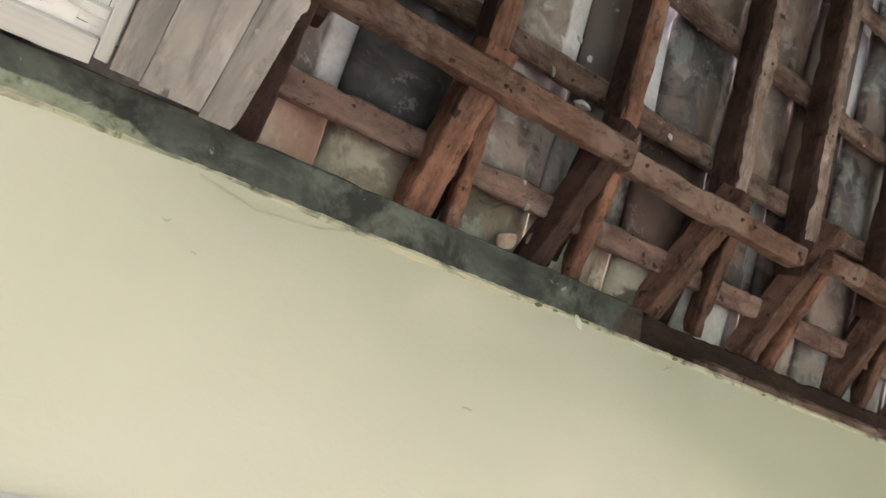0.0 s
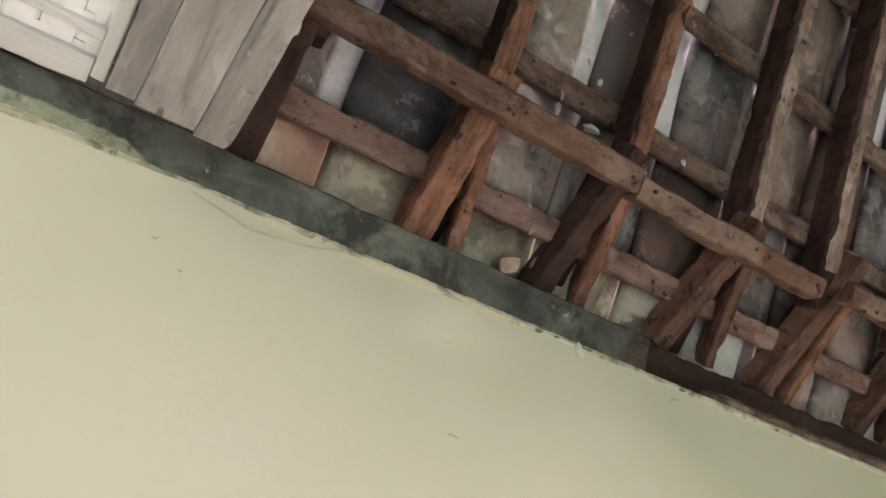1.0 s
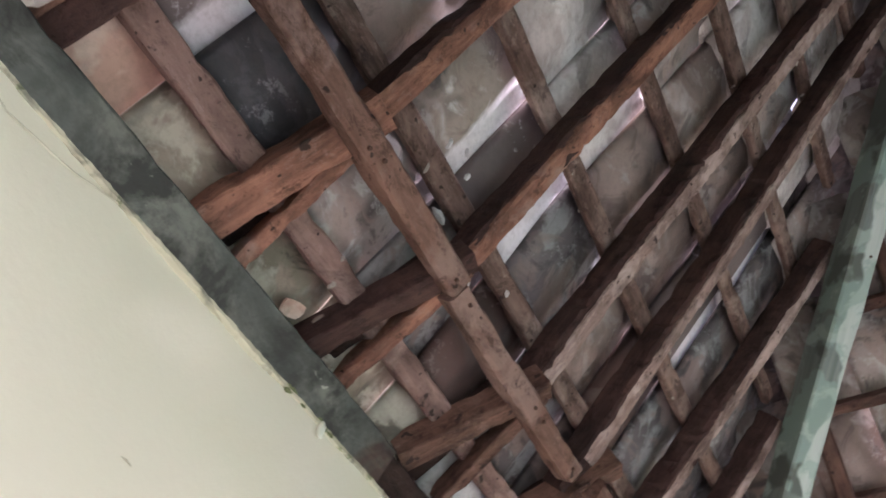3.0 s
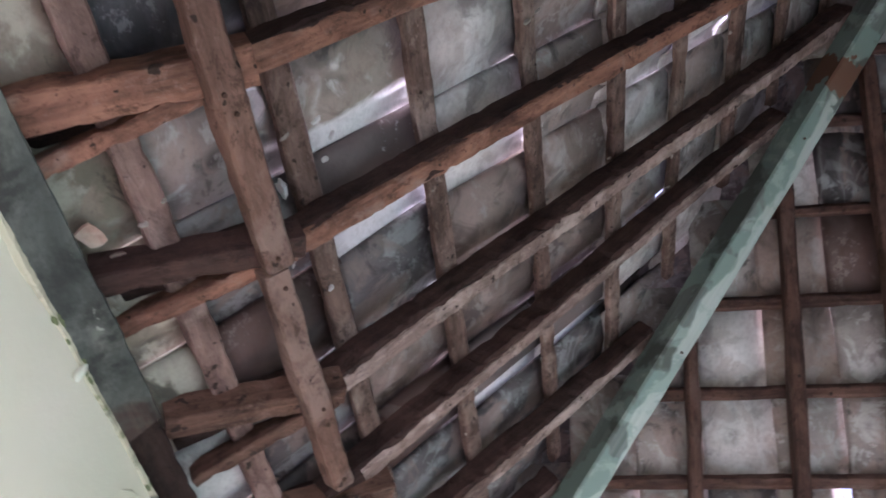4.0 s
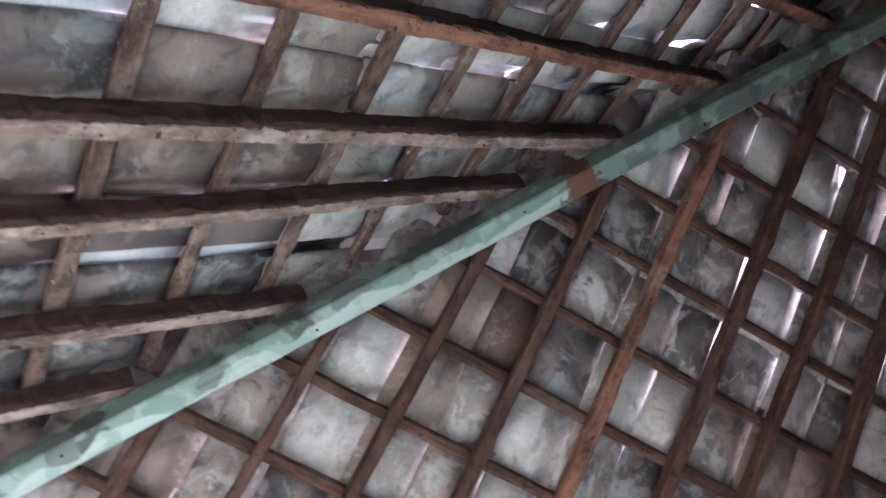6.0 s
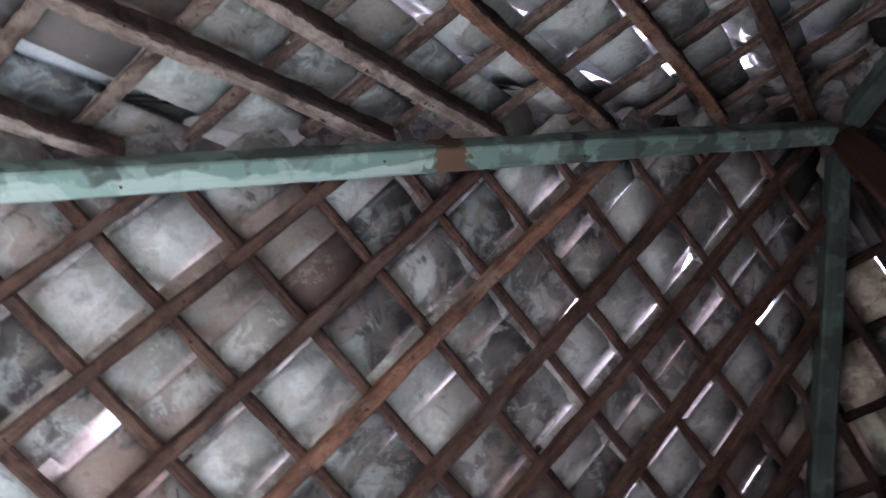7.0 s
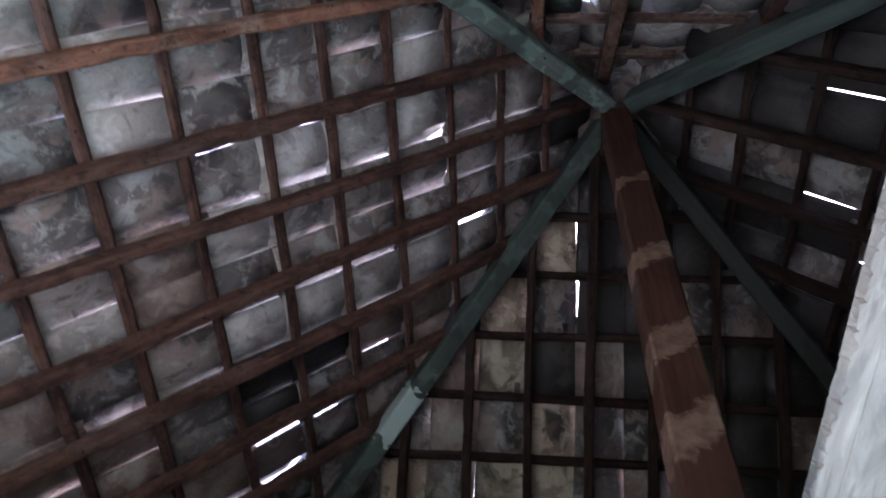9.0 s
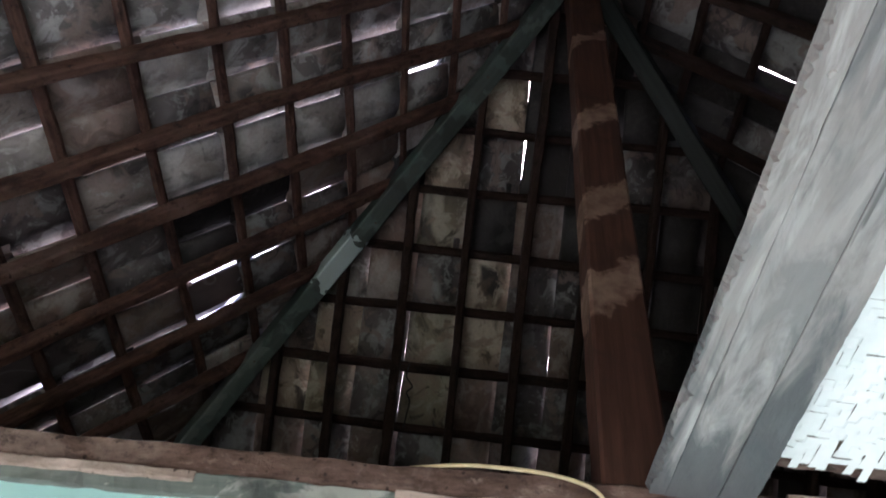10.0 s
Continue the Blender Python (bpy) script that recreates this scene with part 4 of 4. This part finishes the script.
# x at the purlin, x at the plate, the plate end of the torn strip
for i, (x0, x1, x2, w, dark, strip) in enumerate((
        (0.041, 0.040, None, 0.055, SIDE_WOOD, None), (0.352, 0.338, 0.420, 0.066, ORANGE_WOOD, ORANGE_WOOD), (0.648, 0.597, 0.695, 0.054, SIDE_WOOD, ORANGE_WOOD),
        (0.975, 0.895, 1.050, 0.058, N_WOOD, N_WOOD), (1.292, 1.205, 1.300, 0.060, N_WOOD, ORANGE_WOOD), (1.60, 1.55, 1.68, 0.06, N_WOOD, N_WOOD), (1.89, 1.85, 1.97, 0.06, N_WOOD, N_WOOD), (2.17, 2.15, 2.24, 0.06, N_WOOD, N_WOOD))):
    foot = thing("rafter_foot", "short torn rafter piece from the purlin down to the wall plate", "rafter", group="rafter feet over the wall plate")
    up = 0.025 if i == 4 else 0.0         # one foot reaches further up, past the purlin's end
    m = axes((x0, 2.180 - up, Z0 + 0.215 + up), (x1, 2.445, Z0 + 0.070), (0, 0, 1))
    part("timber", torn(0.305 + 2 * up, w * 0.88, 0.055, 200 + i, 0.009), dark, foot, matrix=m)
    if i == 0:
        m = axes((0.014, 2.175, Z0 + 0.205), (0.012, 2.44, Z0 + 0.060), (0, 0, 1))
        part("side_board", torn(0.30, 0.020, 0.050, 225, 0.010), N_WOOD, foot, "dusty brown board beside the tie beam", m)
    if x2 is not None:
        m = axes((x0 + 0.012, 2.195, Z0 + 0.205), (x2, 2.445, Z0 + 0.075), (0, 0, 1))
        part("splinter", torn(0.285, 0.030, 0.046, 230 + i, 0.012), strip, foot, "torn orange strip of fresh wood" if strip is ORANGE_WOOD else "", m)
        # dark filler set back between the prongs, in place of the shade there
        m = axes(((x0 + x1) / 2 + 0.02, 2.25, Z0 + 0.215), ((x1 + x2) / 2, 2.47, Z0 + 0.10), (0, 0, 1))
        part("packing", torn(0.24, 0.05, 0.04, 260 + i, 0.008), DARK_SHADED_WOOD, foot, "dark fill standing for the shade between foot and splinter", m)

# ---------------------------------------------------------------- ridge tiles over the hips


def cap_mesh(length, r0, r1):
    """A half-round ridge tile along x, wider at its lower end."""
    verts, faces = [], []
    n = 8
    for x, r in ((-length / 2, r0), (length / 2, r1)):
        for q in (r, r - 0.014):
            for i in range(n + 1):
                a = math.pi * (i / n) * 1.1 - 0.05 * math.pi
                verts.append((x, q * math.cos(a), q * math.sin(a) * 0.8))
    k = n + 1
    for i in range(n):
        faces += [(i, i + 1, 2 * k + i + 1, 2 * k + i), (k + i, 3 * k + i, 3 * k + i + 1, k + i + 1), (i, k + i, k + i + 1, i + 1), (2 * k + i, 2 * k + i + 1, 3 * k + i + 1, 3 * k + i)]
    me = bpy.data.meshes.new("ridge_tile")
    me.from_pydata(verts, [], faces)
    me.materials.append(TILE["d"])
    return me


# added outside, out of view: these stop sky light leaking along the hips
CAP = cap_mesh(0.40, 0.16, 0.19)
for d in ((A_E, B_N, -1), (A_E, -B_S, -1), (-A_W, B_N, -1), (-A_W, -B_S, -1)):
    d = Vector(d)
    row = thing("hip_ridge", "row of half-round clay ridge tiles added unseen to keep sky out over a hip", "ridge tiles", "structure")
    for i in range(13):
        a = Vector((0, 0, APEX + 0.155)) + d * (0.10 + 0.19 * i)
        m = axes(a, a + d, (0, 0, 1))
        m.translation = a
        link_mesh("ridge_tile", CAP, TILE["d"], row, matrix=m)
# added cone that shuts the sky out of the hole at the apex
bm = bmesh.new()
bmesh.ops.create_cone(bm, cap_ends=True, segments=16, radius1=0.27, radius2=0.08, depth=0.30)
sky_cap = part("roof_finial", bm, TILE["d"], None, "clay cap added unseen, closing the roof top against the sky", Matrix.Translation((0, 0, APEX + 0.22)))
tagged(sky_cap, category="roof cap", kind="structure")

# ---------------------------------------------------------------- tiles
# the d tiles ending rows 3 to 11 paint the shade lying there
lay_tiles(NORTH, roof_n, DROPS_N[:-1], 0.495, 0.21, (6, 4, 2, 1, 0), {
    2: (-2, "wwgw"), 3: (-2, "wgwwgd"), 4: (-1, "gwwggdd"), 5: (0, "wwggwdd"), 6: (0, "gwggwbd"), 7: (0, "gwwgwggd"), 8: (-1, "gbgbbldbdd"),
    9: (-1, "gwwbbldddd"), 10: (-1, "byldbrdddd"), 11: (-2, "ltgdrddbdd"), 12: (-2, "pememweg")},
    gape={(11, -2), (2, 1), (3, 1), (4, 1), (5, 1), (6, 1), (7, 4), (8, 1), (8, 4), (9, 0), (9, 1), (9, 4), (9, 5), (10, 0), (10, 1), (10, 3), (7, 3), (6, 3)},
    opened={(0, -2), (0, -1), (1, -2), (1, -1), (1, 0), (2, -2), (2, -1), (2, 0), (3, -1), (3, 0), (3, 1), (4, 1), (5, 1), (5, 0)}, tight_to=2, tight_from=8)
lay_tiles(EAST, roof_e, DROPS_E, -0.045, 0.19, (4, 5, 3, 1, 0), {
    0: (-1, "dgww"), 1: (-2, "ggwggg"), 2: (-3, "bwggwwg"), 3: (-4, "dbwggwggw"), 4: (-5, "ddkwggwggdd"), 5: (-6, "dlkkwdwggggdw"),
    6: (-6, "dbdggbbgwwdrbg"), 7: (-6, "ddbbdwggdgwwbwg"), 8: (-5, "lbbbgdgwgwggwgg"), 9: (3, "gbbgdg")},
    gape={(9, 6), (8, 5), (8, 3), (7, 3), (5, 3), (5, 2), (4, 2), (3, 1), (3, 2), (2, 1), (2, 2), (2, 0), (3, 4), (6, 4), (7, 4), (1, 1), (1, -1), (9, 5), (2, -3), (3, -3), (4, -3), (4, -4), (5, -4), (6, -4), (8, -4), (2, -2), (4, 0)},
    opened={(9, 6), (5, 2), (4, 2), (2, 1), (5, -4), (5, -5), (8, -5)}, parted={(7, 3), (2, -3), (3, -3), (4, -3), (4, -4), (5, -4), (8, -4), (1, -1), (3, 1)}, loose_roll=0)
# south and west: mostly d and k tiles, so the dimness is in their colour
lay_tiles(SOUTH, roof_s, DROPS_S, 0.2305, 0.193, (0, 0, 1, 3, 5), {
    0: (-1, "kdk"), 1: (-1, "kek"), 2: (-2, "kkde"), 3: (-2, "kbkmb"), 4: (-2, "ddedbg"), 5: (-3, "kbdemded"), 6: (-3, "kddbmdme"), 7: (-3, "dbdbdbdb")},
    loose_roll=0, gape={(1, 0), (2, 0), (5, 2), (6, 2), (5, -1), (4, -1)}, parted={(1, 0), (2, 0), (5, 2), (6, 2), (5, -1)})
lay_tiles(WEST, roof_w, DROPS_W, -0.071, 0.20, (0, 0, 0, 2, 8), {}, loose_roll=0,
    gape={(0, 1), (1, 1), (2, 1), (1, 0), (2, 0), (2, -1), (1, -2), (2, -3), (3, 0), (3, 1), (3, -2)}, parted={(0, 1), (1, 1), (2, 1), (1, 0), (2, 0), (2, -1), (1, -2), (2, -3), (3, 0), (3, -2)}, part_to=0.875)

# the short top rows under the roof cap
lay_tiles(NORTH, roof_n, [DROPS_N[0] - dN], 0.495, 0.21, (2, 4, 3, 2, 0), {}, loose_roll=0)
lay_tiles(EAST, roof_e, [DROPS_E[0] - dE], -0.045, 0.19, (0, 4, 3, 2, 1), {}, loose_roll=0)
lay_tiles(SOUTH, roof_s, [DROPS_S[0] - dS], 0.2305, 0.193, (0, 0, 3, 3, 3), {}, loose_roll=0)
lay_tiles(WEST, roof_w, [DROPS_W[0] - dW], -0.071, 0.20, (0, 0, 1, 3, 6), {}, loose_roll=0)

# ---------------------------------------------------------------- crumbs of lime and moss
LIME = plain_paint("lime_crust", (0.27, 0.235, 0.20), (0.44, 0.41, 0.37), 60)
MOSS = plain_paint("dull_green_moss", (0.10, 0.125, 0.055), (0.17, 0.19, 0.10), 60)


def crumb_mesh(seed):
    r = random.Random(seed)
    bm = bmesh.new()
    bmesh.ops.create_icosphere(bm, subdivisions=2, radius=1)
    for v in bm.verts:
        v.co *= 1 + 0.55 * noise.noise(v.co * 1.9 + Vector((seed, 0, 0)))
        v.co.z *= 0.45
        v.co.x *= r.uniform(0.9, 1.1)
    me = bpy.data.meshes.new("lime_crumb")
    bm.to_mesh(me)
    bm.free()
    return me


CRUMBS = [crumb_mesh(k) for k in range(6)]
for me in CRUMBS:
    me.materials.append(LIME)
crumb_rng = random.Random(12)
for k in range(70):
    d = crumb_rng.choice(DROPS_N[5:-1])
    u = crumb_rng.uniform(0.12, min(1.9, half_width(NORTH, d, 1) - 0.1))
    q = NORTH.at(u, d + crumb_rng.choice((-0.014, 0.014)) + crumb_rng.uniform(-0.004, 0.004), RAFTER_H + crumb_rng.uniform(0.0, 0.016))
    g = crumb_rng.uniform(0.0018, 0.005)
    m = Matrix.Translation(q) @ pose(0, 0, 0, 45, crumb_rng.uniform(-30, 30), crumb_rng.uniform(0, 90)) @ Matrix.Diagonal((g * crumb_rng.uniform(1, 2.6), g, g, 1))
    link_mesh("lime_crumb", crumb_rng.choice(CRUMBS), LIME, roof_n, matrix=m)
MOSSY = [crumb_mesh(20 + k) for k in range(3)]
for me in MOSSY:
    me.materials.append(MOSS)
for k in range(14):
    x = crumb_rng.uniform(0.56, 0.70) if k < 9 else crumb_rng.uniform(0.74, 1.3)
    g = crumb_rng.uniform(0.002, 0.0045)
    m = Matrix.Translation((x, Y_N - 0.005, PLATE + crumb_rng.uniform(-0.006, 0.006))) @ Matrix.Diagonal((g * 2, g, g, 1))
    link_mesh("moss", crumb_rng.choice(MOSSY), MOSS, plate_n, "dull green moss" if k == 0 else "", matrix=m)

# ---------------------------------------------------------------- small things


def rod(points, radius, segments=6):
    """A round cord through points, smoothed."""
    pts = [Vector(q) for q in points]
    fine = []
    for k in range(len(pts) - 1):
        a, b, c, d = pts[max(k - 1, 0)], pts[k], pts[k + 1], pts[min(k + 2, len(pts) - 1)]
        for q in range(6):
            u = q / 6
            fine.append(0.5 * (2 * b + (c - a) * u + (2 * a - 5 * b + 4 * c - d) * u * u + (3 * b - a - 3 * c + d) * u ** 3))
    fine.append(pts[-1])
    bm = bmesh.new()
    rings = []
    for k, q in enumerate(fine):
        t = (fine[min(k + 1, len(fine) - 1)] - fine[max(k - 1, 0)]).normalized()
        n = t.cross(Vector((0.3, 0.2, 1))).normalized()
        b = t.cross(n)
        rings.append([bm.verts.new(q + (n * math.cos(a) + b * math.sin(a)) * radius) for a in (2 * math.pi * i / segments for i in range(segments))])
    for r, q in zip(rings, rings[1:]):
        for k in range(segments):
            bm.faces.new((r[k], r[(k + 1) % segments], q[(k + 1) % segments], q[k]))
    bm.faces.new(rings[0][::-1])
    bm.faces.new(rings[-1])
    for f in bm.faces:
        f.smooth = True
    return bm


def loose(name, bm, mat, label, category):
    return tagged(part(name, bm, mat, None, label), category=category)


loose("cord", rod([(0.42, -0.02, Z0 - 0.022), (0.279, 0.020, Z0 - 0.017), (0.203, 0.025, Z0 - 0.014), (0.135, 0.027, Z0 - 0.016), (0.084, 0.028, Z0 - 0.026), (0.059, 0.028, Z0 - 0.039), (0.047, 0.027, Z0 - 0.060), (0.044, 0.026, Z0 - 0.10)], 0.0032), CORD, "pale yellow cord lying along the partition beam", "cord")
loose("wire", rod([(0.499, -1.256, Z0 + 1.312), (0.507, -1.297, Z0 + 1.276), (0.480, -1.325, Z0 + 1.251), (0.500, -1.345, Z0 + 1.235), (0.484, -1.365, Z0 + 1.21), (0.49, -1.409, Z0 + 1.178), (0.497, -1.451, Z0 + 1.141)], 0.0035), DARK_WIRE, "dark twisted wire hanging from a batten", "wire")
loose("wire", rod([(1.826, 0.802, Z0 + 0.587), (1.842, 0.74, Z0 + 0.560), (1.812, 0.694, Z0 + 0.596), (1.822, 0.66, Z0 + 0.57), (1.817, 0.632, Z0 + 0.596)], 0.0022), DARK_WIRE, "thin bent wire caught on the roof battens", "wire")


def on_wall(points, w, h, seed):
    """A flat raised flake of paint along points on the cream wall."""
    r = random.Random(seed)
    bm = bmesh.new()
    rows = []
    for k, (x, z) in enumerate(points):
        q = w * (1 if 0 < k < len(points) - 1 else 0.25) * r.uniform(0.6, 1.3)
        y = wall_y(x, Z0 + z) - 0.0012
        rows.append([bm.verts.new((x, y, Z0 + z + q)), bm.verts.new((x, y - h, Z0 + z)), bm.verts.new((x, y, Z0 + z - q))])
    for a, b in zip(rows, rows[1:]):
        bm.faces.new((a[0], b[0], b[1], a[1]))
        bm.faces.new((a[1], b[1], b[2], a[2]))
    bmesh.ops.recalc_face_normals(bm, faces=bm.faces)
    return bm


for k, pts in enumerate((
    [(-0.010, -0.061), (0.024, -0.071), (0.045, -0.077), (0.070, -0.086), (0.105, -0.079), (0.14, -0.073), (0.165, -0.068), (0.205, -0.053), (0.25, -0.040), (0.285, -0.036), (0.326, -0.038)],
    [(-0.044, -0.160), (-0.039, -0.163), (-0.034, -0.158)],
    [(0.86, -0.095), (0.882, -0.080), (0.905, -0.073)],
    [(0.372, -0.302), (0.380, -0.302), (0.388, -0.304)],
    [(-0.006, -0.198), (-0.003, -0.197), (0.001, -0.199)],
)):
    loose("wall_crack", on_wall(pts, 0.0020, 0.0010, k), CRACK, "thin dirty crack in the cream paint", "crack")

bm = bmesh.new()
bmesh.ops.create_icosphere(bm, subdivisions=3, radius=1)
for v in bm.verts:
    n = 1 + 0.25 * noise.noise(v.co * 1.7)
    v.co = Vector((v.co.x * (0.0055 - 0.0015 * v.co.z) * n, v.co.y * 0.006 * n, v.co.z * 0.016 * n))
for f in bm.faces:
    f.smooth = True
blob = loose("putty_lump", bm, PUTTY, "pale lump of dried paint hanging under the wall plate", "paint lump")
blob.matrix_basis = Matrix.Translation((0.660, 2.424, PLATE - 0.010))


def jagged_edge():
    """The broken edge of paint and plaster along the underside of the wall plate."""
    r = random.Random(8)
    bm = bmesh.new()
    prev = None
    x = X_W
    while x < X_E:
        d = 0.001 + 0.006 * max(0, noise.noise((x * 9, 0, 5))) + r.uniform(0, 0.003)
        row = [bm.verts.new((x, Y_N - 0.005 - r.uniform(0, 0.002), PLATE + 0.004)), bm.verts.new((x, Y_N - 0.004 - r.uniform(0, 0.002), PLATE - d * 0.6)), bm.verts.new((x, Y_N + 0.004, PLATE - d - 0.002))]
        if prev:
            bm.faces.new((prev[0], row[0], row[1], prev[1]))
            bm.faces.new((prev[1], row[1], row[2], prev[2]))
        prev = row
        x += r.uniform(0.004, 0.012)
    bmesh.ops.recalc_face_normals(bm, faces=bm.faces)
    return bm


tagged(part("trim", jagged_edge(), PLATE_EDGE, None, "ragged mossy paint edge under the wall plate"), category="trim", kind="structure")

# ---------------------------------------------------------------- printed sheet on the cream wall
SHEET_TOP = Z0 - 0.525


def curled_sheet(x0, x1, z0, z1, y):
    """A thin sheet on the wall, its top edge a little proud and wavy."""
    bm = bmesh.new()
    rows = []
    for j in range(13):
        z = z0 + (z1 - z0) * j / 12
        rows.append([])
        for i in range(25):
            x = x0 + (x1 - x0) * i / 24
            rows[-1].append(bm.verts.new((x, y - 0.004 * (j / 12) ** 3 - 0.0015 * noise.noise((x * 7, z * 7, 1)), z + (0.003 * noise.noise((x * 5, 0, 4)) if j == 12 else 0))))
    for a, b in zip(rows, rows[1:]):
        for i in range(24):
            bm.faces.new((a[i], a[i + 1], b[i + 1], b[i])).smooth = True
    ext = bmesh.ops.extrude_face_region(bm, geom=bm.faces[:])
    bmesh.ops.translate(bm, vec=(0, 0.0012, 0), verts=[g for g in ext["geom"] if isinstance(g, bmesh.types.BMVert)])
    bmesh.ops.recalc_face_normals(bm, faces=bm.faces)
    return bm


poster = thing("poster", "white printed sheet with grey-violet shapes hung on the cream wall", "poster")
part("sheet", curled_sheet(-0.62, 0.22, SHEET_TOP - 0.56, SHEET_TOP, Y_N - 0.010), SHEET_WHITE, poster)
for x0, x1, top, low in ((-0.20, -0.118, 0.028, 0.075), (-0.112, -0.02, 0.022, 0.085), (0.01, 0.12, 0.03, 0.09)):
    bm = bmesh.new()
    q = [(x0, low), (x1, low), (x1 - 0.01, low * 0.8), (x0 + 0.012, top)]
    face = bm.faces.new([bm.verts.new((x, Y_N - 0.0175, SHEET_TOP - d)) for x, d in q])
    bmesh.ops.solidify(bm, geom=[face], thickness=0.001)
    part("printed_shape", bm, SHEET_VIOLET, poster, "grey-violet printed shape")

# ---------------------------------------------------------------- mortar lumps and tile fragments over the eave
LUMP = plain_paint("white_lime_lump", (0.55, 0.53, 0.52), (0.78, 0.77, 0.77), 70, relief=0.6)
for k, (u, d, off, wide, long) in enumerate((
        (0.590, 2.212, 0.052, 0.017, 0.014), (0.540, 2.135, 0.050, 0.008, 0.005), (0.505, 2.150, 0.050, 0.010, 0.004),
        (0.575, 2.150, 0.052, 0.007, 0.005), (0.815, 2.185, 0.052, 0.010, 0.005), (0.725, 2.225, 0.050, 0.008, 0.010),
        (0.150, 2.125, 0.055, 0.012, 0.007), (0.640, 2.330, 0.050, 0.006, 0.018))):
    lump = link_mesh("mortar_lump", crumb_mesh(40 + k), LUMP, None, "white crust of lime on a batten", matrix=Matrix.Translation(NORTH.at(u, d, off)) @ pose(0, 0, 0, 45, 20 * k, 30 * k) @ Matrix.Diagonal((wide, long, 0.9 * wide, 1)))
    tagged(lump, category="mortar", group="mortar lumps on the eave")


def shard(wide, long, seed):
    """A broken piece of clay tile, slightly dished, with an uneven outline."""
    r = random.Random(seed)
    bm = bmesh.new()
    ring = []
    for k in range(11):
        a = 2 * math.pi * k / 11
        q = r.uniform(0.55, 1.05)
        x, y = (max(-0.8, min(0.8, 1.25 * q * f)) for f in (math.cos(a), math.sin(a)))
        ring.append(bm.verts.new((x * wide / 2, y * long / 2, 0.006 * x * x)))
    mid = bm.verts.new((0, 0, 0))
    faces = [bm.faces.new((mid, a, b)) for a, b in zip(ring, ring[1:] + ring[:1])]
    ext = bmesh.ops.extrude_face_region(bm, geom=faces)
    bmesh.ops.translate(bm, vec=(0, 0, 0.005), verts=[g for g in ext["geom"] if isinstance(g, bmesh.types.BMVert)])
    bmesh.ops.recalc_face_normals(bm, faces=bm.faces)
    return bm


slope_n = Matrix((NORTH.along, -NORTH.down, NORTH.along.cross(-NORTH.down))).transposed().to_4x4()
for k, (u, d, off, wide, long, turn, code, label) in enumerate((
        (0.535, 2.416, 0.080, 0.050, 0.034, 25, "p", "broken pink piece of clay tile over the wall plate"), (0.592, 2.402, 0.080, 0.040, 0.036, -20, "b", "broken brown piece of clay tile over the wall plate"))):
    m = slope_n.copy()
    m.translation = NORTH.at(u, d, off)
    tagged(part("tile_fragment", shard(wide, long, 60 + k), TILE[code], None, label, m @ pose(0, 0, 0, 0, 0, turn)), category="tile", group="broken tile pieces on the eave")
